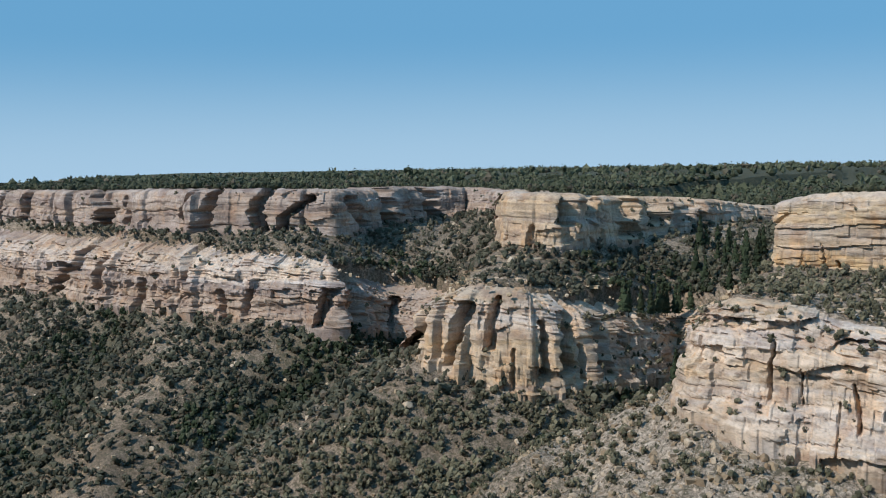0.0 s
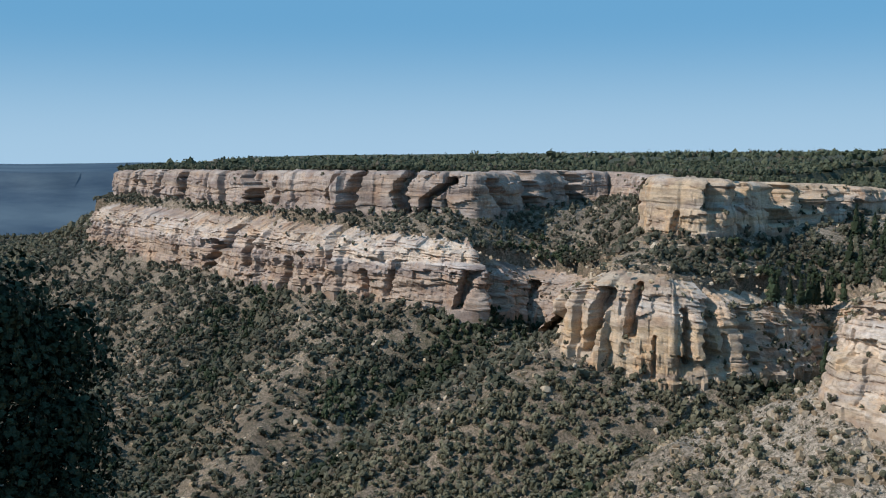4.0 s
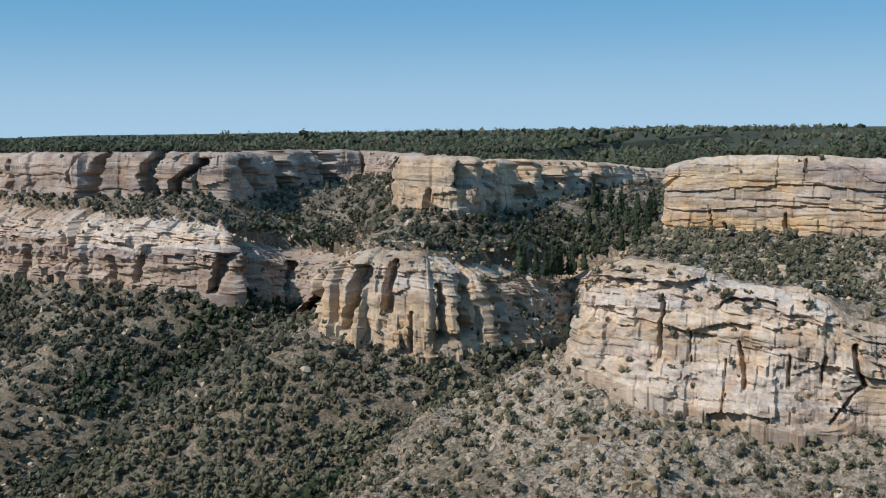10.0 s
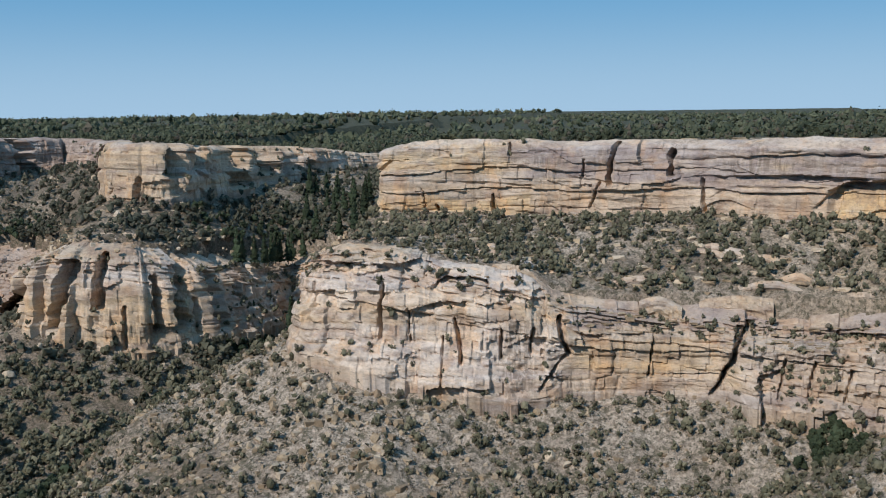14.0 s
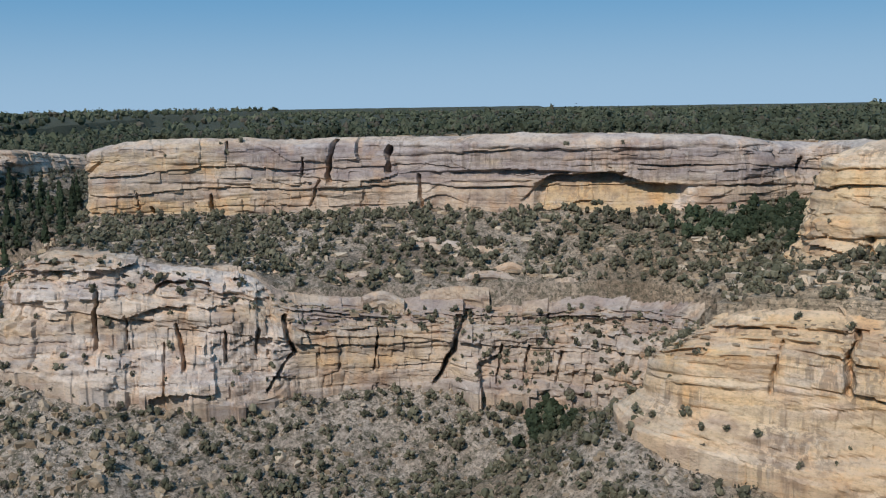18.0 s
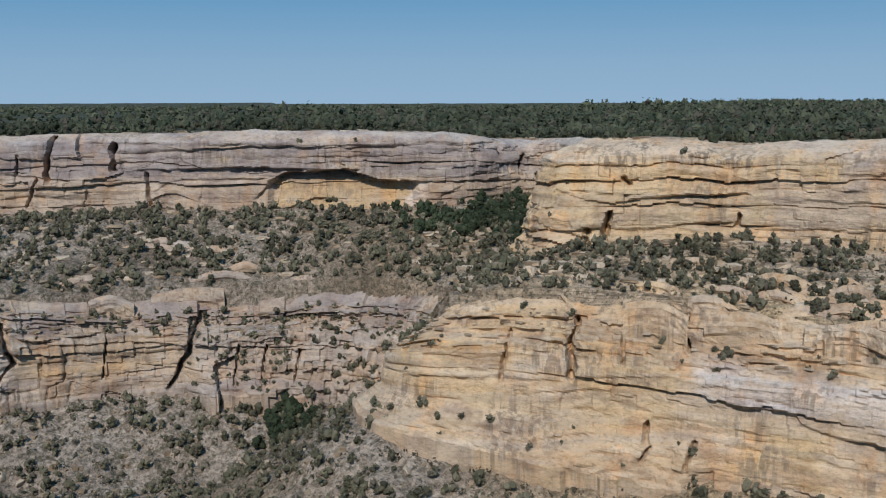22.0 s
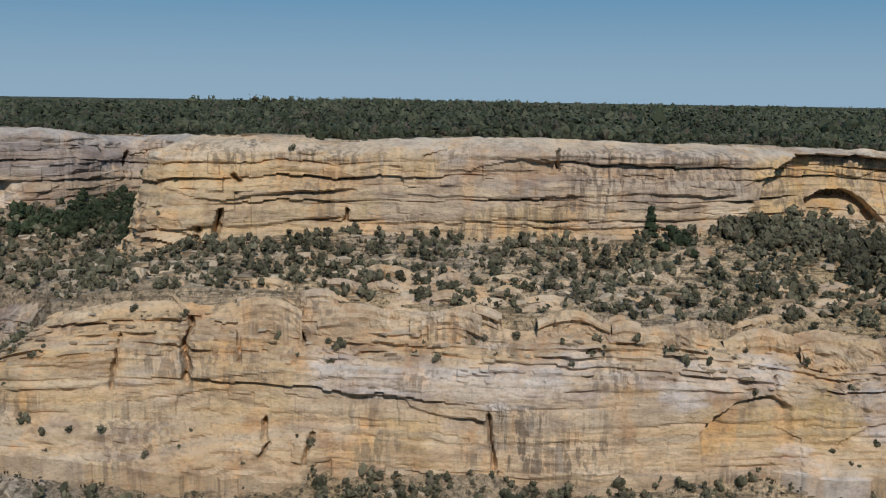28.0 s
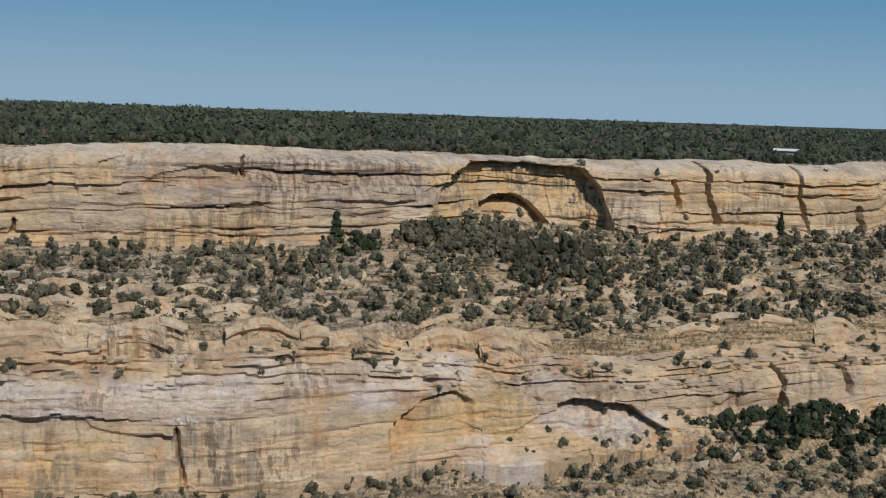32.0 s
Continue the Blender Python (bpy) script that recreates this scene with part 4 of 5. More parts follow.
    # overhangs and clefts that stand at known places
    for pts, deep, fall in marks.get("slot", ()):
        pts = sorted(pts)
        pa, pz = np.array([q[0] for q in pts]), np.array([q[1] for q in pts])
        sel = np.where((az > pa[0] - 0.15) & (az < pa[-1] + 0.15))[0]
        if not len(sel):
            continue
        lip = np.interp(az[sel], pa, pz) + fbm(run[sel] / 4, 1, 0, 2, seed) * 0.25
        end = np.clip((az[sel] - pa[0] + 0.15) / 0.35, 0, 1) * np.clip((pa[-1] + 0.15 - az[sel]) / 0.35, 0, 1)
        below = lip[:, None] - z[sel]
        cut = np.where(below > 0, np.clip(below / 0.5, 0, 1) * np.exp(-(below / fall) ** 2), 0)
        cut += 0.12 * np.exp(-np.maximum(-below, 0) / 0.7) * (below <= 0) * -1.5
        off[sel] -= deep * cut * (end * np.clip(0.7 + 0.9 * fbm(run[sel] / 9, 4, 0, 2, seed + 12), 0.35 if deep < 4 else 1, 1))[:, None]
    for pts, wide, deep in marks.get("cleft", ()):
        wide, deep, tail = wide * gape, deep * gape, 3.0 if gape > 1 else 0.6
        pts = sorted(pts, key=lambda q: q[1])
        pa, pz = np.array([q[0] for q in pts]), np.array([q[1] for q in pts])
        mid = np.interp(z, pz, pa)
        side = (az[:, None] - mid) * away[:, None] * math.pi / 180
        side = side + fbm(z / 2.5, 0, pa[0], 2, seed + 7) * 0.35 * wide
        up = np.clip((pz[-1] + tail - z) / 0.7, 0, 1) * np.clip((z - pz[0] + tail) / 0.7, 0, 1)
        near = np.abs(np.gradient(az)[:, None]) < 5
        wide_z = wide * np.clip(0.85 + (0.15 if gape > 1 else 0.4) * fbm(z / 3.0, pa[0], 2, 2, seed + 8), 0.35, 1.3) * (0.5 + 0.5 * up)
        shape = np.clip((1.0 - side / wide_z) * 3.5, 0, 1) * np.clip((1.15 + side / wide_z) * 1.3, 0, 1)
        if gape <= 1:
            shape = np.clip(1.15 - np.abs(side / (0.75 * wide_z)), 0, 1) ** 0.8
        off -= (deep * (1.25 if gape > 1 else 1.6) + 0.4) * up * shape * near * np.where(np.abs(mid - az[:, None]) < 3, 1, 0)
    off += 1.2
    masks = {}
    for stain in ("gold", "pale", "grey", "varnish"):
        acc = np.zeros_like(z)
        for pts, amount in marks.get(stain, ()):
            (a0, z0), (a1, z1) = pts
            a0, a1, z0, z1 = max(a0, a1), min(a0, a1), max(z0, z1), min(z0, z1)
            du_ = np.minimum(a0 - az, az - a1)[:, None] * away[:, None] * math.pi / 180
            e = np.minimum(du_, np.minimum(z0 - z, z - z1)) + fbm(R / 11, 0, z / 3.5, 4, seed + 3) * 3.0
            acc = np.maximum(acc, np.clip(e / 3.2 + 0.4, 0, 1) * amount)
        masks[stain] = np.clip(acc, 0, 1)
    masks["bed"] = np.clip(0.6 * tone + 0.4 * fine_tone, 0, 1)
    if pillow:                                  # pale slickrock along the brow; sunlight on its top is put into the colour
        masks["pale"] = np.maximum(masks["pale"], np.clip(1.3 - v / 0.12 + 0.6 * fbm(R / 12, 0, z / 3, 3, seed + 91), 0, 0.4))
    X, Y = line[:, :1] + out[:, :1] * off, line[:, 1:2] + out[:, 1:] * off
    if not kind and n > 60:                      # flat places where brush can root
        flat = (off[:, 4:] - off[:, 1:-3]) / np.maximum(z[:, 1:-3] - z[:, 4:], 0.2)
        i, j = np.nonzero(flat > 0.85)
        some = rng.permutation(len(i))[:2500]
        i, j = i[some], j[some] + 3
        LEDGE_SPOTS.append((np.stack([X[i, j], Y[i, j]], 1), z[i, j], np.full(len(i), int(name.split("_")[1]))))
    cap = []
    holds = ((14.0, 0.0), (11.0, 0.0), (7.5, 0.3), (4.0, 0.65), (1.5, 0.9))
    back_pts = [line[:, :2] + out * (off[:, 0] - back * hold_back)[:, None] for back, hold in holds]
    under = np.repeat((z[:, 0] - 0.5)[None], 5, 0) if kind else ground_at(np.concatenate(back_pts))[0].reshape(5, n)
    for (back, hold), q, zg in zip(holds, back_pts, under):
        jig = fbm(run / 5, back * hold_back, 0, 2, seed + 5) * 0.35
        zc = hold * (z[:, 0] + 0.3) + (1 - hold) * np.clip(zg, z[:, 0] - 1.5, z[:, 0] + 6) + jig
        cap.append(np.concatenate([q, (zc - (1.6 if hold == 0 and back > 12 else -0.25))[:, None]], 1))
    skirt = np.concatenate([np.stack([X[:, -1], Y[:, -1]], 1) - out * 0.5, (z[:, -1] - 7)[:, None]], 1)
    v_all = np.concatenate([np.stack(cap, 1), np.stack([X, Y, z], -1), skirt[:, None]], 1)
    me = mesh_from(name, v_all.reshape(-1, 3), grid_faces(n, v_all.shape[1]), material, False)
    for stain, a in masks.items():
        put_mask(me, stain, np.concatenate([np.repeat(a[:, :1], len(cap), 1), a, a[:, -1:]], 1).ravel())
    return tagged(new(name, me), label, kind or "cliff", kind="" if kind else "structure")


build_cliff("cliff_1", "distant upper cliff band of weathered pinkish sandstone with dark clefts", joined(UPPER, "far"), 0.8, 0.6, 11, ROCK_FAR,
            dict(cleft=UPPER_FAR_CLEFT), (0, 0.22, 0.5, 0.8), 13, 1.8, 9.0, 34, 3.0, 3.0, column=1.5, gape=1.5, hold_back=1.35, cracks=0.5, bed=5.0, bedding=1.6)
build_cliff("cliff_2", "upper cliff of a rocky spur, tan with dark upright clefts", joined(UPPER, "spur"), 0.6, 0.5, 12, ROCK_MID,
            dict(cleft=UPPER_SPUR_CLEFT, gold=UPPER_SPUR_GOLD), (0, 0.16, 0.45, 0.75), 9, 1.6, 6.0, 16, 2.5, 2.0, column=1.8, gape=1.25, hold_back=1.35, bed=5.0, bedding=1.2)
build_cliff("cliff_3", "long upper cliff of grey tan bedded sandstone with a golden alcove", joined(UPPER, "alcove"), 0.45, 0.33, 13, ROCK_MID,
            dict(slot=UPPER_ALCOVE_SLOT, cleft=UPPER_ALCOVE_CLEFT, gold=UPPER_ALCOVE_GOLD, grey=UPPER_ALCOVE_GREY, pale=UPPER_ALCOVE_PALE, varnish=UPPER_ALCOVE_VARNISH),
            (0, 0.16, 0.36, 0.62, 0.85), 14, 0.85, 0.0, 20, 1.8, 2.6, 0.09, cracks=0.7, parting=0.3, pillow=0.9, bed=4.2, bedding=1.5, broken=[(-18.0, -36.0, 0.5), (-50.0, -58.0, 0.5)])
build_cliff("cliff_4", "golden streaked upper sandstone cliff with an arched alcove", joined(UPPER, "golden"), 0.4, 0.3, 14, ROCK_GOLD,
            dict(slot=UPPER_GOLDEN_SLOT, cleft=UPPER_GOLDEN_CLEFT, gold=UPPER_GOLDEN_GOLD, grey=UPPER_GOLDEN_GREY, varnish=UPPER_GOLDEN_VARNISH),
            (0, 0.22, 0.36, 0.60, 0.8), 15, 0.75, 0.0, 20, 1.6, 7.0, 0.15, cracks=0.6, parting=0.3, pillow=1.8, bed=4.0, bedding=1.4, crumble=[(-55.5, -60.5, 7.0, 0.35)], broken=[(-55.0, -62.0, 1.2)])
build_cliff("cliff_5", "lower cliff band of pale weathered sandstone", joined(LOWER, "far"), 0.8, 0.6, 15, ROCK_FAR,
            dict(slot=LOWER_FAR_SLOT, cleft=LOWER_FAR_CLEFT, pale=LOWER_FAR_PALE), (0, 0.2, 0.42, 0.6, 0.85), 9, 2.8, 4.5, 34, 5.0, 3.0, 0.12, 6.0, column=0.8, gape=1.4, hold_back=1.35, cracks=0.6, parting=1.6, bed=4.5, bedding=2.0, crumble=[(7.5, -2.0, 6.0, 0.1)])
build_cliff("cliff_6", "lower cliff of upright sandstone columns", joined(LOWER, "spur"), 0.55, 0.5, 16, ROCK_MID,
            dict(cleft=LOWER_SPUR_CLEFT, gold=LOWER_SPUR_GOLD, pale=LOWER_SPUR_PALE), (0, 0.12, 0.3, 0.8), 6, 1.8, 5.0, 11, 4.0, 3.0, 0.12, 5.0, column=2.6, gape=1.1, hold_back=1.35, bed=4.0, bedding=1.0, crumble=[(-7.5, -15.0, 9.0, 0.05)])
build_cliff("cliff_7", "lower cliff of broken pale sandstone blocks and ledges", joined(LOWER, "alcove"), 0.42, 0.33, 17, ROCK_MID,
            dict(slot=LOWER_ALCOVE_SLOT, cleft=LOWER_ALCOVE_CLEFT, gold=LOWER_ALCOVE_GOLD, pale=LOWER_ALCOVE_PALE, grey=LOWER_ALCOVE_GREY),
            (0, 0.1, 0.22, 0.42, 0.72), 8, 1.25, 0.0, 12, 3.0, 2.0, 0.1, 6.0, column=1.7, gape=0.75, cracks=0.6, parting=0.6, bed=3.4, bedding=1.3, crumble=[(-36.5, -50.0, 7.0, 0.12), (-13.0, -28.2, 6.5, 0.38)], broken=[(-13.0, -29.0, 0.8), (-36.0, -50.0, 0.8)])
build_cliff("cliff_8", "tall golden lower sandstone cliff with shallow arches", joined(LOWER, "golden"), 0.4, 0.3, 18, ROCK_GOLD,
            dict(slot=LOWER_GOLDEN_SLOT, cleft=LOWER_GOLDEN_CLEFT, gold=LOWER_GOLDEN_GOLD, pale=LOWER_GOLDEN_PALE, varnish=LOWER_GOLDEN_VARNISH),
            (0, 0.1, 0.22, 0.45, 0.75), 12, 0.6, 0.0, 12, 3.0, 2.0, 0.08, 8.0, cracks=0.5, parting=0.25, bed=3.4, bedding=1.0, crumble=[(-47.0, -66.0, 6.0, 0.7), (-90.0, -112.0, 5.0, 0.7)])
build_cliff("cliff_9", "shaded upper cliff running on past the golden wall", UPPER["beyond"], 3, 1.2, 19, ROCK_MID, {}, tooth=3.0)
build_cliff("cliff_10", "lower rock band running on past the golden wall", LOWER["beyond"], 3, 1.2, 20, ROCK_MID, {}, tooth=3.0)


def at_azimuth(table, az):
    """Distance, rim and foot of a cliff line at an azimuth, on its visible stretches."""
    a = np.array(sorted(r for k, part_rows in table.items() if k not in ("behind", "beyond") for r in part_rows))
    return [float(np.interp(az, a[:, 0], a[:, k])) for k in (1, 2, 3)]


def build_ledges():
    """Short broken steps of bedrock that run along the benches."""
    rng = np.random.default_rng(61)
    for az0, az1, count, material, label in ((-58.0, -111.0, 130, ROCK_GOLD, "low weathered ledge of golden bedrock on the bench"),
                                             (-19.0, -47.0, 22, ROCK_MID, "low broken ledge of tan bedrock on the bench")):
        for k in range(count):
            f = 0.25 + 0.68 * rng.random() ** 0.7
            a = az0 + (az1 - az0) * rng.random()
            half = (6 + 12 * rng.random()) / 4.4 * 0.5
            tall = 0.7 + 1.4 * rng.random()
            turn = np.linspace(1, -1, 7)
            aa = a + turn * half
            d = np.array([at_azimuth(UPPER, q)[0] * (1 - f) + at_azimuth(LOWER, q)[0] * f for q in aa]) + (rng.random(7) - 0.5) * 1.6
            if np.ptp(d) > 9:
                continue
            zg = ground_at(polar(aa, d))[0] - 2.4 * np.abs(turn) ** 6
            rows = [(aa[j], d[j], zg[j] + 0.75 * tall, zg[j] - 0.6) for j in range(7)]
            build_cliff("rock_ledge", label, rows, 0.42, 0.26, 200 + k + int(-az0), material, {}, (0.0, 0.35), 3.2, 0.7, 0.0, 12, 0.3, 0.5, 0.15,
                        hold_back=0.22, parting=2.5, cracks=0.4, swell=0.4, kind="ledge")["group"] = "ledges on the benches"


build_ledges()


# ---------------------------------------------------------------- plants and stones
def crown_template(rng, n, tall, wide, low, clump, shape="round", lobes=6):
    """Foliage as many small leaf tufts round a few lobes; each tuft two triangles."""
    heart = []
    for _ in range(lobes):
        a, q = rng.random() * 6.283, rng.random() ** 0.5
        zc = low + (tall - low) * (0.22 + 0.6 * rng.random())
        heart.append((math.cos(a) * q * wide * 0.3, math.sin(a) * q * wide * 0.3, zc))
    if shape == "cone":
        h = rng.random(n) ** 0.7
        zc = low + (tall - low) * (1 - h)
        rad = wide * 0.5 * h * (0.7 + 0.4 * rng.random(n)) * (0.8 + 0.25 * np.sin(zc * 34 / tall))
        a = rng.random(n) * 6.283
        c = np.stack([np.cos(a) * rad, np.sin(a) * rad, zc - 0.12 * rad], 1)
        d = np.stack([np.cos(a), np.sin(a), np.full(n, 0.4)], 1)
    else:
        d = rng.normal(size=(n, 3))
        d /= np.linalg.norm(d, axis=1, keepdims=True)
        rad = wide * 0.28 * (0.7 + 0.55 * rng.random((n, 1)))
        c = np.array(heart)[np.arange(n) % lobes] + d * rad * np.array([1, 1, 0.85])
        c[:, 2] = np.maximum(c[:, 2], low * 0.6)
    side = np.cross(d, rng.normal(size=(n, 3)))
    side /= np.linalg.norm(side, axis=1, keepdims=True) + 1e-9
    up = np.cross(d, side) + d * 0.5 * (rng.random((n, 1)) - 0.3)
    s = clump * (0.6 + 0.8 * rng.random((n, 1)))
    verts = np.stack([c - side * s * 0.6 - up * s * 0.3, c + side * s * 0.5 - up * s * 0.45, c + side * s * 0.45 + up * s * 0.5 + d * s * 0.25, c - side * s * 0.35 + up * s * 0.55], 1)
    b = np.arange(n)[:, None, None] * 4
    return verts.reshape(-1, 3), (b + np.array([[0, 1, 2], [0, 2, 3]])).reshape(-1, 3)


def ball(sub):
    bm = bmesh.new()
    bmesh.ops.create_icosphere(bm, subdivisions=sub, radius=1)
    vs = np.array([v.co[:] for v in bm.verts])
    fs = np.array([[v.index for v in f.verts] for f in bm.faces])
    bm.free()
    return vs, fs


def core_template(wide, low, tall, lobes=3, rng=None, fine=1):
    """A few overlapping lumps of foliage that make up the body of a crown."""
    rng = rng or np.random.default_rng(3)
    all_v, all_f = [], []
    for k in range(lobes):
        vs, fs = ball(fine)
        a, q = 2.1 * k + rng.random() * 1.5, 0.11 + 0.10 * rng.random()
        sz = (0.24 + 0.10 * rng.random()) if lobes > 1 else 0.36
        mid = np.array([math.cos(a) * q * wide, math.sin(a) * q * wide, low + (tall - low) * (0.38 + 0.24 * k / lobes + 0.1 * rng.random())])
        vs = vs * (1 + 0.55 * fbm(vs[:, 0] * 2.9 + k * 9, vs[:, 1] * 2.9, vs[:, 2] * 2.9, 2, int(rng.integers(999)), 0.9))[:, None]
        all_v.append(vs * np.array([wide * sz, wide * sz, (tall - low) * (0.30 + 0.1 * rng.random())]) + mid)
        all_f.append(fs + len(vs) * k)
    return np.concatenate(all_v), np.concatenate(all_f)


def merged(a, b):
    return np.concatenate([a[0], b[0]]), np.concatenate([a[1], b[1] + len(a[0])])


def stone_template(rng, sub=2, flat=0.7, chop=5):
    """A boulder: a ball cut by a few planes, so that it has faces and worn edges."""
    vs, fs = ball(sub)
    vs = vs * np.array([1.0, 0.6 + 0.4 * rng.random(), flat * (0.7 + 0.5 * rng.random())])
    for _ in range(chop):
        d = rng.normal(size=3)
        d /= np.linalg.norm(d)
        cut = 0.28 + 0.34 * rng.random()
        over = vs @ d - cut
        vs = vs - np.where(over > 0, over * 0.92, 0)[:, None] * d
    vs = vs * (1 + 0.08 * fbm(vs[:, 0] * 3, vs[:, 1] * 3, vs[:, 2] * 3, 2, int(rng.integers(1000))))[:, None]
    return vs, fs


def trunk_template(rng, tall, rad, twigs=4):
    bm = bmesh.new()

    def limb(p0, p1, r0, r1):
        d = p1 - p0
        q = d.to_track_quat("Z", "Y").to_matrix().to_4x4()
        bmesh.ops.create_cone(bm, cap_ends=True, segments=6, radius1=r0, radius2=r1, depth=d.length, matrix=Matrix.Translation((p0 + p1) / 2) @ q)
    knee = Vector((rng.random() * 0.16 - 0.08, rng.random() * 0.16 - 0.08, 0.4)) * tall
    top = knee + Vector((rng.random() * 0.2 - 0.1, rng.random() * 0.2 - 0.1, 0.4)) * tall
    limb(Vector((0, 0, -0.12 * tall)), knee, rad, rad * 0.7)
    limb(knee, top, rad * 0.7, rad * 0.25)
    for k in range(twigs):
        a = k * 1.7 + rng.random()
        base = knee * (0.5 + 0.5 * k / twigs)
        limb(base, base + Vector((math.cos(a), math.sin(a), 0.9)) * tall * 0.28, rad * 0.45, rad * 0.12)
    return bm


def part(name, data, material, parent, label=""):
    """Links a bmesh or (verts, faces) as one mesh under a thing."""
    if isinstance(data, tuple):
        me = mesh_from(name, data[0], data[1], material)
    else:
        me = bpy.data.meshes.new(name)
        data.to_mesh(me)
        data.free()
        me.materials.append(material)
    ob = new(name, me)
    ob.parent = parent
    if label:
        tagged(ob, label)
    return ob


def scatter(n, seed, az0, az1, r0, r1):
    rng = np.random.default_rng(seed)
    az = rng.random(n) * (az1 - az0) + az0
    r = np.sqrt(rng.random(n) * (r1 * r1 - r0 * r0) + r0 * r0)
    p = polar(az, r)
    z, zone, du, dl = ground_at(p)
    return p, z, zone, du, dl, az, r, rng


def on_slope(az, dip, r0=180.0, r1=760.0):
    """Where the ground lies at an azimuth, dip degrees below the eye (dip is negative)."""
    r = np.arange(r0, r1, 0.6)
    p = polar(np.full(len(r), az), r)
    z, zone, du, dl = ground_at(p)
    k = int(np.argmax(z > r * math.tan(radians(dip))))
    return Vector((p[k, 0], p[k, 1], z[k]))


def stuff(name, label, category, templates, p, z, size, rng, material, squash=0.0, yaw=None):
    """Many alike plants or stones as one mesh."""
    allv, allf, base = [], [], 0
    pick = rng.integers(0, len(templates), len(p))
    for k, (tv, tf) in enumerate(templates):
        sel = pick == k
        m = int(sel.sum())
        if not m:
            continue
        a = rng.random(m) * 6.283 if yaw is None else yaw[sel]
        ca, sa = np.cos(a), np.sin(a)
        s = size[sel]
        x = (tv[None, :, 0] * ca[:, None] - tv[None, :, 1] * sa[:, None]) * s[:, None] + p[sel, :1]
        y = (tv[None, :, 0] * sa[:, None] + tv[None, :, 1] * ca[:, None]) * s[:, None] + p[sel, 1:]
        zz = tv[None, :, 2] * (s * (0.8 + 0.4 * rng.random(m)))[:, None] + z[sel, None] - squash * s[:, None]
        allv.append(np.stack([x, y, zz], -1).reshape(-1, 3))
        allf.append((tf[None] + (np.arange(m) * len(tv))[:, None, None]).reshape(-1, tf.shape[1]) + base)
        base += m * len(tv)
    ob = new(name, mesh_from(name, np.concatenate(allv), np.concatenate(allf), material))
    return tagged(ob, label, category, kind="stuff")


def bush_template(rng, n, lobes, clump, fat=0.21, fine=1):
    """An open juniper: several uneven foliage masses set apart from one another, each ringed by small tufts."""
    all_v, all_f, base, hearts = [], [], 0, []
    for k in range(lobes):
        a, q = rng.random() * 6.283, 0.34 * rng.random() ** 0.6
        hearts.append((math.cos(a) * q, math.sin(a) * q, 0.22 + 0.62 * (k + rng.random()) / lobes * (1 - 0.5 * q), fat * (0.6 + 0.7 * rng.random())))
        x, y, z, rad = hearts[-1]
        vs, fs = ball(fine)
        vs = vs * (1 + 0.5 * fbm(vs[:, 0] * 2.3 + k * 9, vs[:, 1] * 2.3, vs[:, 2] * 2.3, 2, int(rng.integers(999)), 0.9))[:, None]
        all_v.append(vs * np.array([rad, rad, rad * (0.8 + 0.4 * rng.random())]) + np.array([x, y, z]))
        all_f.append(fs + base)
        base += len(vs)
    h = np.array(hearts)[rng.integers(0, lobes, n)]
    d = rng.normal(size=(n, 3))
    d /= np.linalg.norm(d, axis=1, keepdims=True)
    c = h[:, :3] + d * h[:, 3:] * (0.85 + 0.5 * rng.random((n, 1)))
    side = np.cross(d, rng.normal(size=(n, 3)))
    side /= np.linalg.norm(side, axis=1, keepdims=True) + 1e-9
    up = np.cross(d, side) * 0.7 + d * 0.6
    s = clump * (0.6 + 0.8 * rng.random((n, 1)))
    tufts = np.stack([c - side * s * 0.6 - up * s * 0.4, c + side * s * 0.5 - up * s * 0.4, c + side * s * 0.3 + up * s * 0.7, c - side * s * 0.35 + up * s * 0.6], 1)
    b = np.arange(n)[:, None, None] * 4 + base
    return np.concatenate(all_v + [tufts.reshape(-1, 3)]), np.concatenate(all_f + [(b + np.array([[0, 1, 2], [0, 2, 3]])).reshape(-1, 3)])


def slab_template(rng, flat):
    """A block split off along its bedding: six uneven faces."""
    c = np.array([(x, y, z) for x in (-1, 1) for y in (-1, 1) for z in (-1, 1)], float)
    c = c * np.array([1.0, 0.45 + 0.35 * rng.random(), flat * (0.7 + 0.6 * rng.random())]) + (rng.random((8, 3)) - 0.5) * np.array([0.7, 0.5, flat * 0.7])
    f = np.array([[0, 1, 3, 2], [4, 6, 7, 5], [0, 4, 5, 1], [2, 3, 7, 6], [0, 2, 6, 4], [1, 5, 7, 3]])
    return c * 0.55, np.concatenate([f[:, [0, 1, 2]], f[:, [0, 2, 3]]])


trng = np.random.default_rng(5)
BUSH_FINE = [bush_template(trng, 64, 8, 0.10, 0.22) for _ in range(8)]
BUSH_MID = [bush_template(trng, 34, 5, 0.12, 0.22) for _ in range(16)]
BUSH_FAR = [bush_template(trng, 10, 3, 0.18, 0.27) for _ in range(10)]
BUSH_WOOD = [merged(crown_template(trng, 9, 1.0, 1.0, 0.1, 0.18), core_template(1.15, 0.02, 1.0, 1, trng)) for _ in range(8)]
TUFT = [crown_template(trng, 8, 1.0, 1.2, 0.05, 0.36, lobes=4) for _ in range(4)]
BUSH_RIM = [bush_template(trng, 20, 4, 0.14, 0.25) for _ in range(10)]
STONE = [stone_template(trng, 1) for _ in range(3)] + [slab_template(trng, 0.6) for _ in range(6)]
SLAB = [slab_template(trng, 0.28) for _ in range(10)]

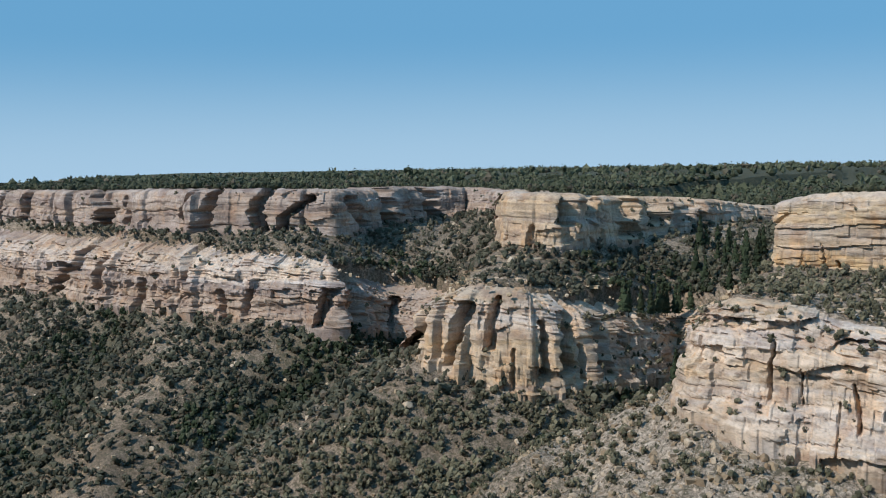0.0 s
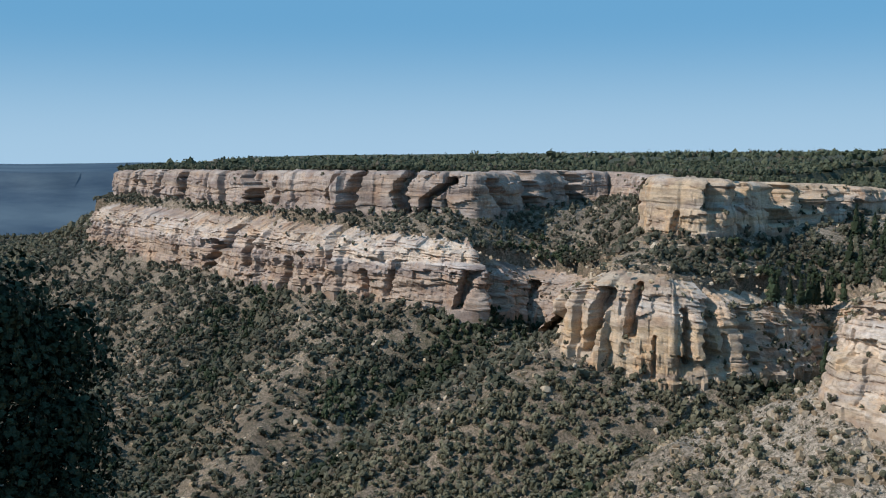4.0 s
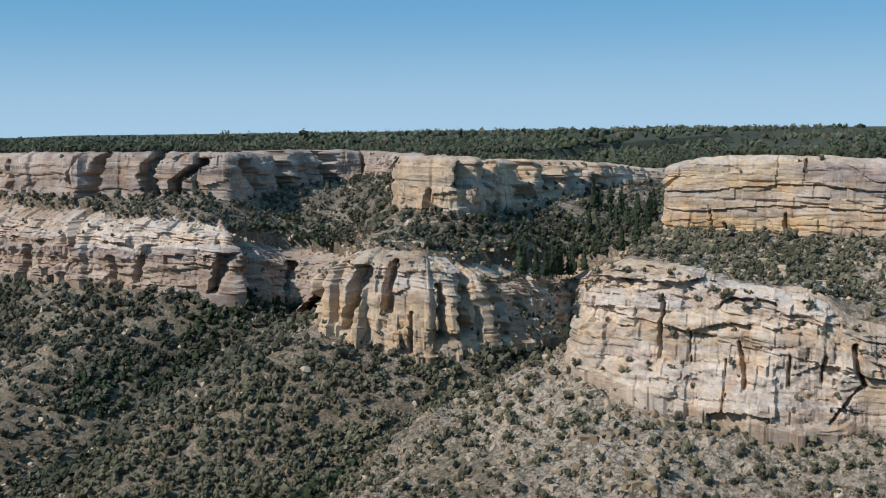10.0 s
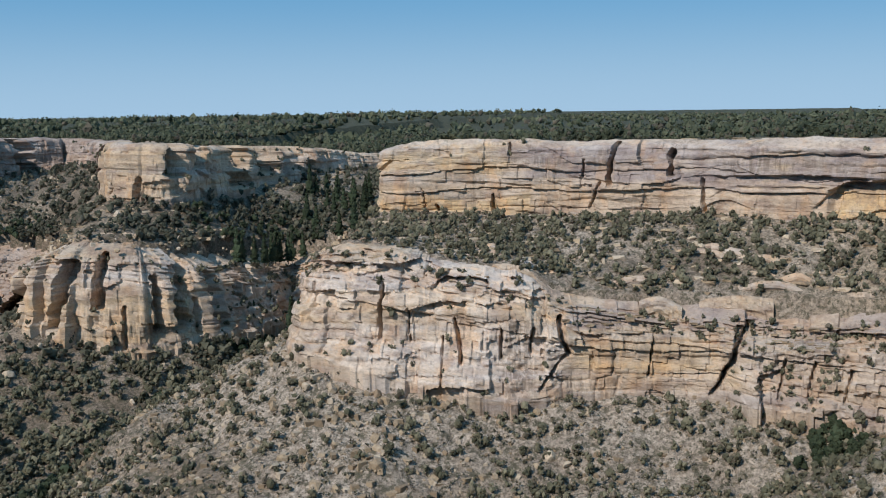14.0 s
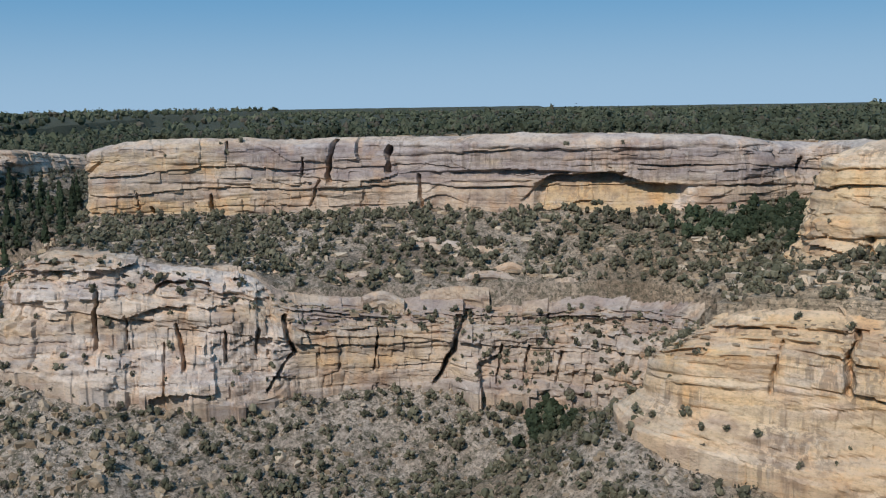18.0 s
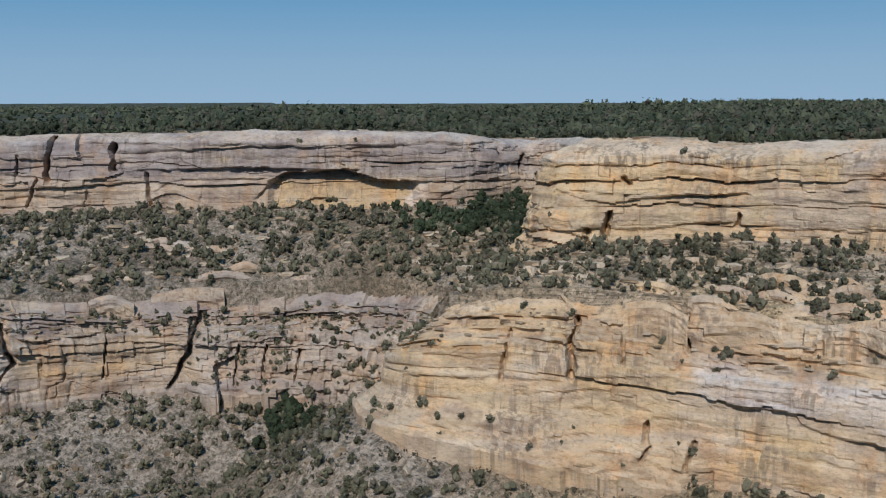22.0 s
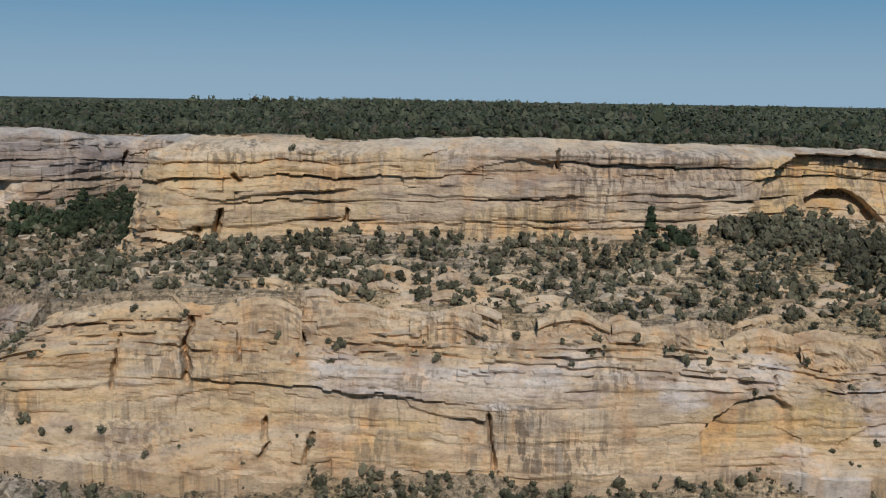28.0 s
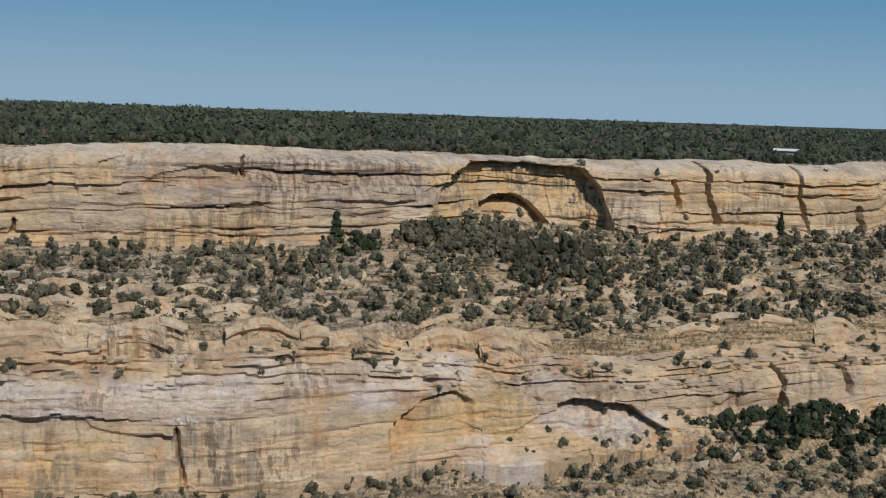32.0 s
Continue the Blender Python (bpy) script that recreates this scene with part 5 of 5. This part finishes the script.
# Thickets of scrub oak: azimuth, dip, spread in metres, how many.
THICKETS = [(-42.0, -17.1, 9, 60), (-53.6, -6.5, 9, 60), (-51.9, -6.9, 8, 40), (-55.0, -5.6, 7, 40), (-56.2, -5.0, 6, 34), (-54.8, -6.9, 8, 50), (-50.2, -6.6, 7, 24), (-55.9, -7.4, 6, 30), (5.9, -9.4, 16, 90), (3.4, -9.3, 16, 90),
            (-104.0, -16.4, 6, 36), (-107.2, -15.7, 8, 55), (-110.0, -15.1, 8, 55), (-112.7, -14.5, 8, 50), (-85.2, -7.5, 4, 14)]
# Crowded junipers under the arch and in the side canyons.
CROWDS = [(-91.8, -7.3, 10, 60), (-94.0, -7.7, 10, 60), (-88.7, -6.9, 8, 34), (-96.5, -8.2, 9, 34), (-10.3, -11.7, 13, 50), (-8.4, -13.7, 12, 40),
          (-14.5, -5.9, 16, 60), (-12.9, -6.9, 16, 60), (11.7, -12.0, 15, 60), (13.2, -13.4, 15, 60), (19.9, -8.9, 20, 60), (-7.0, -6.5, 18, 60), (-10.0, -6.8, 18, 60), (2.6, -6.2, 24, 90), (0.2, -5.4, 22, 60), (4.6, -6.0, 20, 60), (-12.0, -5.6, 20, 50)]
# Firs in the shaded side canyons: azimuth, dip, height.
FIRS = [(-11.3, -10.8, 13), (-11.9, -9.0, 12), (-12.8, -10.2, 12), (-10.6, -12.0, 10), (-15.4, -4.6, 13), (-16.2, -5.0, 14), (-14.8, -5.4, 12),
        (-14.2, -4.4, 11), (-16.9, -5.1, 15), (-11.7, -9.6, 14), (-12.6, -9.8, 13), (-10.9, -11.0, 11), (-12.2, -11.3, 11), (-13.4, -9.2, 12)]


def clear_of_cliffs(du, dl, zone, top_gap=7.0, foot=2.6):
    ok = np.where(zone == 2, du > top_gap, True)
    ok &= np.where(zone == 1, (du > foot + 1.0) & (dl > 10.0), True)
    ok &= np.where(zone == 0, dl > foot + 1.6, True)
    return ok & (zone < 3)


def build_woods():
    # mesa tops, dense near the rim and thinner where only the crowns' tops show
    p, z, zone, du, dl, az, r, rng = scatter(44000, 21, -122, 27, 255, 900)
    patchy = vnoise(p[:, 0] / 30, p[:, 1] / 30, 0, 4)
    dens = np.where(du < 16, 0.45 + 0.8 * patchy, np.where(du < 200, 1.4, 0.9) * (0.95 + 0.3 * patchy))
    keep = (zone == 2) & clear_of_cliffs(du, dl, zone, np.where(az > -8, 6, 8) + 4 * patchy + np.where((az < -58) | (az > -17) & (az < -8), 3, 0)) & (rng.random(len(p)) < dens)
    p, z, du = p[keep], z[keep], du[keep]
    size = (1.6 + 2.6 * rng.random(len(p)) ** 1.4) * np.where(du > 140, 1.8, np.where(du > 45, 1.35, 1.0))
    front = du < 40
    stuff("pinyon_woods", "dense green pinyon and juniper woods along the mesa rim", "woods", BUSH_RIM, p[front], z[front], size[front], rng, WOODS)
    stuff("pinyon_woods", "dense dark green pinyon and juniper woods covering the mesa top", "woods", BUSH_WOOD, p[~front], z[~front], size[~front], rng, WOODS)
    p, z, zone, du, dl, az, r, rng = scatter(9000, 25, 8, 27, 600, 1350)
    keep = (zone == 2) & (du > 5) & (du < 160)
    p, z = p[keep], z[keep]
    stuff("pinyon_woods", "dark woods along the rim of the farthest mesa point", "woods", BUSH_WOOD, p, z, 3.5 + 2.5 * rng.random(len(p)), rng, WOODS)
    p, z, zone, du, dl, az, r, rng = scatter(5200, 23, -122, 27, 800, 2600)
    keep = (zone == 2) & (du > 40)
    p, z = p[keep], z[keep]
    stuff("far_woods", "distant dark woods running to the horizon of the mesa", "woods", BUSH_WOOD, p, z, 7 + 4 * rng.random(len(p)), rng, WOODS)
    # slopes and benches far off
    p, z, zone, du, dl, az, r, rng = scatter(46000, 22, -24, 33, 395, 1120)
    lush = gully_field(p)[1] * (zone == 0)
    dens = np.where(zone == 1, np.interp(az, [-10, -7, 1, 3], [0.95, 0.55, 0.55, 0.95]), 0.95) * (0.85 + 0.7 * vnoise(p[:, 0] / 26, p[:, 1] / 26, 0, 6)) * (1 - 0.7 * talus(p, zone)) + lush
    keep = (zone < 2) & clear_of_cliffs(du, dl, zone) & (rng.random(len(p)) < dens)
    p, z, on_bench = p[keep], z[keep], zone[keep] == 1
    stuff("slope_brush", "grey green juniper and brush over the farther canyon slopes", "brush", BUSH_FAR, p, z, (2.0 + 3.6 * rng.random(len(p)) ** 1.3) * np.where(on_bench, 0.8, 1.0), rng, SCRUB)
    p, z, zone, du, dl, az, r, rng = scatter(3600, 29, 24, 34, 1080, 2200)
    keep = (zone == 0) & (rng.random(len(p)) < 0.8)
    p, z = p[keep], z[keep]
    stuff("valley_brush", "dark brush on the floor of the far canyon", "brush", BUSH_WOOD, p, z, 5 + 5 * rng.random(len(p)), rng, JUNIPER)
    # nearer benches and slopes
    p, z, zone, du, dl, az, r, rng = scatter(21500, 24, -122, 33, 195, 395)
    up = np.where(zone == 1, np.interp(du, [0, 25, 50], [0.95, 0.85, 0.65]) * np.interp(az, [-57, -55, -26, -18], [2.1, 2.0, 1.8, 1.1]), np.where(az > -14, 1.25, 0.8))
    lush = gully_field(p)[1] * (zone == 0)
    dens = up * (0.85 + 0.6 * vnoise(p[:, 0] / 12, p[:, 1] / 12, 0, 6)) * (1 - 0.62 * talus(p, zone) * (az > -24)) + 1.5 * lush
    keep = (zone < 2) & clear_of_cliffs(du, dl, zone) & (rng.random(len(p)) < dens)
    p, z, zone, az, r, dl = p[keep], z[keep], zone[keep], az[keep], r[keep], dl[keep]
    size = np.where(zone == 1, np.where(az < -56, 1.2 + 2.3 * rng.random(len(p)) ** 1.5, 1.4 + 2.5 * rng.random(len(p)) ** 1.6), np.where((az > -14) & (talus(p, zone) < 0.5), 2.0 + 3.0 * rng.random(len(p)), 1.3 + 2.5 * rng.random(len(p)) ** 1.4))
    single = (zone == 1) & (az < -57) & (az > -112) & (dl > 10)
    pick = np.where(single)[0][:300]
    rest = np.ones(len(p), bool)
    rest[pick] = False
    stuff("bench_brush", "grey green junipers and brush dotting the nearer benches", "brush", BUSH_MID, p[rest], z[rest], size[rest], rng, JUNIPER)
    # brush rooted on the cliffs' ledges
    spots = [np.concatenate([row[k] for row in LEDGE_SPOTS]) for k in (0, 1, 2)]
    rare = np.array([0, 0.03, 0.05, 0.006, 0.008, 0.05, 0.08, 0.06, 0.012, 0, 0])[spots[2]]
    turn = np.degrees(np.arctan2(-spots[0][:, 0], spots[0][:, 1]))
    rare = np.where((spots[2] == 7) & (turn < -36), 0.26, rare)
    near_rim = L_LINE[nearest(L_LINE, spots[0])[1], 2] - spots[1] < 6.0
    rare = np.where(near_rim & (spots[2] == 7), 0.16, np.where(near_rim & (spots[2] == 8), 0.07, rare))
    near_foot = spots[1] - L_LINE[nearest(L_LINE, spots[0])[1], 3] < 8.0
    rare = np.where(near_foot & (spots[2] == 8), 0.06, np.where((spots[2] == 6) & (turn < -7), 0.22, rare))
    keep = rng.random(len(rare)) < rare
    q, zq = spots[0][keep], spots[1][keep]
    stuff("ledge_brush", "grey green brush rooted on ledges of the cliffs", "brush", BUSH_MID, q, zq - 0.2, 1.0 + 1.9 * rng.random(len(q)) ** 1.5, rng, JUNIPER)
    lay = near_rim & (spots[2] > 6) & (rng.random(len(rare)) < 0.3)
    q, zq = spots[0][lay], spots[1][lay]
    lie = np.arctan2(-q[:, 0], q[:, 1]) + (rng.random(len(q)) - 0.5) * 0.9
    stuff("brink_slabs", "loose tan sandstone slabs along the brink of the lower cliff", "rubble", SLAB, q, zq, 0.6 + 1.6 * rng.random(len(q)) ** 2, rng, BOULDER, yaw=lie)
    # low tufts between them
    q, zq, zone_q, duq, dlq, azq, rq, rng2 = scatter(20000, 27, -122, 33, 195, 430)
    keep = (zone_q < 2) & clear_of_cliffs(duq, dlq, zone_q, 7, 2.5)
    q, zq = q[keep][:9000], zq[keep][:9000]
    stuff("low_brush", "low grey brown brush tufts among the stones", "brush", TUFT, q, zq, 0.6 + 0.9 * rng2.random(len(q)), rng2, JUNIPER)
    return p[pick], z[pick], size[pick], rng


def build_single_junipers(p, z, size, rng):
    made = []
    for k in range(6):
        root = new("juniper_tree")
        part("trunk", trunk_template(rng, 0.8, 0.05), BARK, root)
        part("crown", bush_template(rng, 420, 11, 0.06, 0.17, 2), JUNIPER, root)
        tagged(root, "grey green juniper with a bushy crown on the rocky bench", "tree", "junipers on the bench below the golden cliff")
        made.append(root)
    for k, (q, zz, s) in enumerate(zip(p, z, size)):
        m = Matrix.LocRotScale((q[0], q[1], zz), Euler((0, 0, rng.random() * 6.28)), (s, s, s * (0.85 + 0.4 * rng.random())))
        if k < 6:
            made[k].matrix_basis = m
        else:
            copy_one(made[k % 6], m)


def copy_one(ob, m):
    """A copy at the full pose m, its own scale included."""
    old = ob.matrix_basis.copy()
    ob.matrix_basis = Matrix.Identity(4)
    c = copy_thing(ob, m)
    ob.matrix_basis = old
    return c


def build_thickets():
    rng = np.random.default_rng(31)
    for rows, name, label, cat, mat, lo, hi in ((THICKETS, "oak_thicket", "bright green thicket of scrub oak", "thicket", OAK, 2.0, 2.6),
                                               (CROWDS, "juniper_grove", "crowded dark junipers and pinyons", "grove", JUNIPER, 2.6, 2.6)):
        for az, dip, spread, count in rows:
            c = on_slope(az, dip)
            p = rng.normal(size=(count, 2)) * spread * 0.6 + np.array([c.x, c.y])
            z, zone, du, dl = ground_at(p)
            ok = (np.abs(z - c.z) < 14) & clear_of_cliffs(du, dl, zone, 7, 2)
            if ok.sum() < 3:
                continue
            tone = OAK if mat is OAK or az > -20 and rng.random() < 0.3 else SCRUB if az > -20 else mat
            stuff(name, label, cat, BUSH_FINE, p[ok], z[ok], lo + hi * rng.random(int(ok.sum())), rng, tone)


def build_gully_trees():
    rng = np.random.default_rng(34)
    for (rows, deep, wide), count in zip(GULLIES, (170, 120, 230)):
        q = np.array([polar(a, d) for a, d in rows])
        t = rng.random(count) ** 1.2 * (len(q) - 1.6)
        p = np.stack([np.interp(t, np.arange(len(q)), q[:, k]) for k in (0, 1)], 1) + rng.normal(size=(count, 2)) * wide * 0.38
        z, zone, du, dl = ground_at(p)
        ok = (zone == 0) & (dl > 4)
        stuff("gully_thicket", "dense green oak and fir thicket along the bed of a gully", "thicket", BUSH_FINE, p[ok], z[ok], 2.6 + 3.6 * rng.random(int(ok.sum())), rng, OAK)


def build_firs():
    rng = np.random.default_rng(33)
    root = new("fir_tree")
    part("trunk", trunk_template(rng, 0.95, 0.018, 0), BARK, root)
    part("crown", merged(crown_template(rng, 700, 1.0, 0.36, 0.05, 0.05, "cone"), core_template(0.34, 0.05, 0.75, 1)), FIR, root)
    c = on_slope(-83.5, -7.2)
    root.matrix_basis = Matrix.LocRotScale(c, None, (12.5, 12.5, 12.5))
    tagged(root, "tall dark fir standing at the foot of the golden cliff", "tree")
    small = copy_one(root, Matrix.LocRotScale(on_slope(-107.4, -6.1), None, (10, 10, 8.5)))
    tagged(small, "dark conical fir against the streaked cliff", "tree")
    crowd = [(-17.6 + 4.6 * rng.random(), -4.3 - 2.6 * rng.random(), 11 + 6 * rng.random()) for _ in range(12)]
    crowd += [(-13.2 + 3.4 * rng.random(), -8.8 - 3.6 * rng.random(), 10 + 5 * rng.random()) for _ in range(12)]
    for az, dip, tall in FIRS + crowd:
        c = on_slope(az, dip)
        t = copy_one(root, Matrix.LocRotScale(c, Euler((0, 0, rng.random() * 6)), (tall, tall, tall)))
        tagged(t, "dark fir in the shade of the side canyon", "tree", "firs in the side canyon")


# Large single boulders: azimuth, dip, size.
BOULDERS = [(-10.6, -17.5, 2.6), (-11.5, -18.9, 2.3), (-27.0, -18.9, 3.4), (-28.0, -19.1, 2.2), (-13.4, -14.8, 2.6), (-21.8, -15.6, 2.6), (-12.5, -13.3, 2.0),
            (-10.2, -14.4, 2.0), (-17.8, -14.6, 2.0), (-19.1, -14.9, 1.7), (-14.8, -13.8, 2.0), (-3.0, -19.0, 1.8), (-20.4, -15.6, 1.7), (-31.7, -16.2, 1.6),
            (-48.8, -20.1, 2.0), (-57.0, -8.3, 2.6), (-57.9, -8.0, 2.4), (-58.6, -8.4, 2.0), (-56.6, -8.9, 2.2), (-59.3, -8.0, 2.6), (-57.5, -9.3, 1.8), (-56.0, -9.4, 2.4), (-55.2, -9.9, 2.0), (-60.0, -8.6, 1.8), (-104.1, -18.4, 3.6), (-105.9, -17.8, 3.4), (-103.3, -17.3, 2.2), (-107.3, -17.2, 2.4)]
FAR_BOULDERS = [(11.6, -10.7, 4.0), (19.1, -13.8, 4.5), (15.6, -9.1, 3.2), (14.0, -9.2, 3.0), (2.5, -9.4, 4.0), (5.6, -14.3, 4.2), (16.0, -14.6, 3.0),
                (7.2, -14.8, 3.4), (2.1, -13.1, 3.2), (7.2, -11.6, 2.8), (13.5, -16.4, 2.8), (-4.0, -15.0, 2.6), (18.5, -13.6, 3.2), (0.5, -11.8, 2.6)]


def build_boulders():
    rng = np.random.default_rng(35)
    for rows, group in ((BOULDERS, "boulders below the pale cliff"), (FAR_BOULDERS, "boulders on the wooded slope")):
        for az, dip, s in rows:
            c = on_slope(az, dip)
            vs, fs = stone_template(rng, 3, 0.8, 9)
            ob = new("boulder", mesh_from("boulder", vs, fs, BOULDER))
            ob.matrix_basis = Matrix.LocRotScale(c + Vector((0, 0, 0.12 * s)), Euler((0, 0, rng.random() * 6)), (s * 0.8, s * 0.8, s * 0.8))
            tagged(ob, "big angular fallen sandstone boulder on the talus", "boulder", group)
    # rubble under the cliffs and stones on the slopes
    p, z, zone, du, dl, az, r, rng = scatter(34000, 36, -122, 12, 195, 440)
    pale = talus(p, zone)
    dens = np.where(zone == 0, 0.10 + 0.55 * np.exp(-dl / 14) + 0.9 * pale, 0.10)
    keep = (zone < 2) & (rng.random(len(p)) < dens) & (np.where(zone == 0, dl, np.minimum(du, dl - 10)) > 2.0)
    p, z = p[keep], z[keep]
    stuff("rubble", "pale angular rubble and stones strewn over the talus", "rubble", STONE, p, z, (0.3 + 1.5 * rng.random(len(p)) ** 3) * (1 + 0.6 * np.exp(-((az[keep] + 14) / 8) ** 2)), rng, BOULDER, -0.05)
    p, z, zone, du, dl, az, r, rng = scatter(14000, 37, -16, 33, 400, 760)
    keep = (zone < 2) & (rng.random(len(p)) < 0.3)
    p, z = p[keep], z[keep]
    stuff("far_stones", "grey stones scattered on the wooded slope", "rubble", STONE, p, z, 0.6 + 1.8 * rng.random(len(p)) ** 2.5, rng, BOULDER, -0.05)
    # broken slabs that lie along the contours of the benches
    p, z, zone, du, dl, az, r, rng = scatter(30000, 39, -118, 4, 200, 480)
    band = 0.5 + 0.9 * np.sin(z * 2.3 + 4 * vnoise(p[:, 0] / 22, p[:, 1] / 22, 0, 8))
    keep = ((zone == 1) & (dl > 11.5) & (du > 2.5) | (zone == 2) & (du > 10) & (du < 20)) & (rng.random(len(p)) < np.where(az < -50, 0.75, 0.45) * np.clip(band, 0.12, 1))
    p, z, az = p[keep], z[keep], az[keep]
    lie = np.radians(az) + (rng.random(len(p)) - 0.5) * 0.9
    stuff("bench_slabs", "broken tan sandstone slabs lying along the benches", "rubble", SLAB, p, z + 0.1, 0.8 + 3.0 * rng.random(len(p)) ** 2.2, rng, BOULDER, yaw=lie)
    # flat ledges of bedrock that crop out of the benches
    p, z, zone, du, dl, az, r, rng = scatter(9000, 38, -116, -14, 205, 385)
    keep = (zone == 1) & (dl > 17) & (du > 3) & (rng.random(len(p)) < 0.4)
    slabs = []
    for k, (q, zz) in enumerate(zip(p[keep][:280], z[keep][:280])):
        s = 1.0 + 2.4 * rng.random() ** 2
        if k < 8:
            vs, fs = stone_template(rng, 2, 0.5, 12)
            slabs.append(mesh_from("flat_boulder", vs, fs, BOULDER))
        ob = new("flat_boulder", slabs[k % 8])
        ob.matrix_basis = Matrix.LocRotScale((q[0], q[1], zz), Euler((0.15, 0, rng.random() * 6)), (s, s * 0.8, s * 0.7))
        tagged(ob, "flat angular slab of bedrock cropping out of the bench", "rock", "slabs on the benches")


woods_rest = build_woods()
build_thickets()
build_gully_trees()
build_boulders()
build_firs()
build_single_junipers(*woods_rest)


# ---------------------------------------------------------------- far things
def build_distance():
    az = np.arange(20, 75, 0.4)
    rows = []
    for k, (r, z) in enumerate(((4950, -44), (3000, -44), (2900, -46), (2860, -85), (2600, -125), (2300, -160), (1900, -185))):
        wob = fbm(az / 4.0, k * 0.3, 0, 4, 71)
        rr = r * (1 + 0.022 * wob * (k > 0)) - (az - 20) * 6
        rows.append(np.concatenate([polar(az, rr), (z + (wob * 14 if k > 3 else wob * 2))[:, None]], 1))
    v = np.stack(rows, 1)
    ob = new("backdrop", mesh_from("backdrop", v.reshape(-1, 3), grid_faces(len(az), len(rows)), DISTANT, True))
    tagged(ob, "plateau and canyon walls far away, coloured blue for the haze", "backdrop", kind="structure")


def build_hut():
    root = new("mesa_building")
    c = polar(-107.4, 440.0)
    z = float(ground_at(c[None])[0][0])
    box = bmesh.new()
    bmesh.ops.create_cube(box, size=1, matrix=Matrix.Translation((0, 0, 1.6)) @ Matrix.Diagonal((9, 5, 3.6, 1)))
    bmesh.ops.bevel(box, geom=box.edges[:], offset=0.05, segments=1)
    part("wall", box, WALL_TAN, root)
    roof = bmesh.new()
    bmesh.ops.create_cube(roof, size=1, matrix=Matrix.Translation((0, 0, 3.7)) @ Matrix.Diagonal((10, 6.4, 0.9, 1)))
    for q in roof.verts:
        if q.co.z > 3.7:
            q.co.y *= 0.25
    part("roof", roof, ROOF_WHITE, root, "white metal roof")
    root.matrix_basis = pose(c[0], c[1], z + 0.2, 0, 0, -107.4)
    tagged(root, "low building with a white roof among the trees", "building")


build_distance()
build_hut()


# ---------------------------------------------------------------- the shaded tree beside the viewpoint
def build_near_tree():
    rng = np.random.default_rng(51)
    root = new("rim_juniper")
    foot = polar(36.0, 9.0)
    z0 = float(ground_at(foot[None])[0][0])
    root.matrix_basis = pose(foot[0], foot[1], z0)
    part("trunk", trunk_template(rng, 7.0, 0.13, 0), BARK, root)
    # lobes: sideways (to the right as seen from the rim), height above the foot, radius
    right = polar(36.0 - 90, 1.0)
    away = polar(36.0, 1.0)
    for s, h, rad, count in ((0.75, 2.75, 0.6, 900), (1.25, 2.55, 0.42, 600), (1.15, 1.9, 0.45, 600), (0.75, 1.7, 0.8, 900), (1.15, 1.0, 0.5, 700),
                             (1.45, 0.55, 0.55, 800), (1.0, 0.2, 0.8, 800), (0.2, 2.7, 0.8, 700), (0.1, 1.4, 1.0, 700), (0.62, 4.3, 0.13, 90), (0.66, 5.05, 0.15, 120),
                             (0.3, 4.9, 0.4, 200), (0.2, 5.7, 0.4, 200), (0.6, 3.55, 0.14, 120)):
        v, f = crown_template(rng, count * 3, rad * 2, rad * 2, 0.0, 0.04, lobes=16)
        v[:, 2] -= rad
        v = v * 1.1
        k = (right * s)[None] + (away * (rng.random() - 0.5) * 0.5)[None]
        v[:, :2] += k
        v[:, 2] += h
        part("foliage", (v, f), FIR, root)
    tagged(root, "shaded dark juniper leaning over the canyon rim", "tree")
    # a larger pine, unseen and added towards the sun, throws the shade
    shade = new("rim_pine")
    c = Vector((foot[0], foot[1], z0 + 2.5)) + SUN_DIR * 16.0
    base = np.array([[c.x, c.y]])
    zb = float(ground_at(base)[0][0])
    shade.matrix_basis = pose(c.x, c.y, zb)
    tall = c.z - zb
    part("trunk", trunk_template(rng, tall * 1.3, 0.25, 5), BARK, shade)
    v, f = crown_template(rng, 2600, 6.5, 6.5, 0.0, 0.42, lobes=16)
    v[:, 2] += tall - 3.2
    part("crown", (v, f), FIR, shade)
    tagged(shade, "unseen tall dark pine added on the rim to shade the juniper", "tree")


build_near_tree()
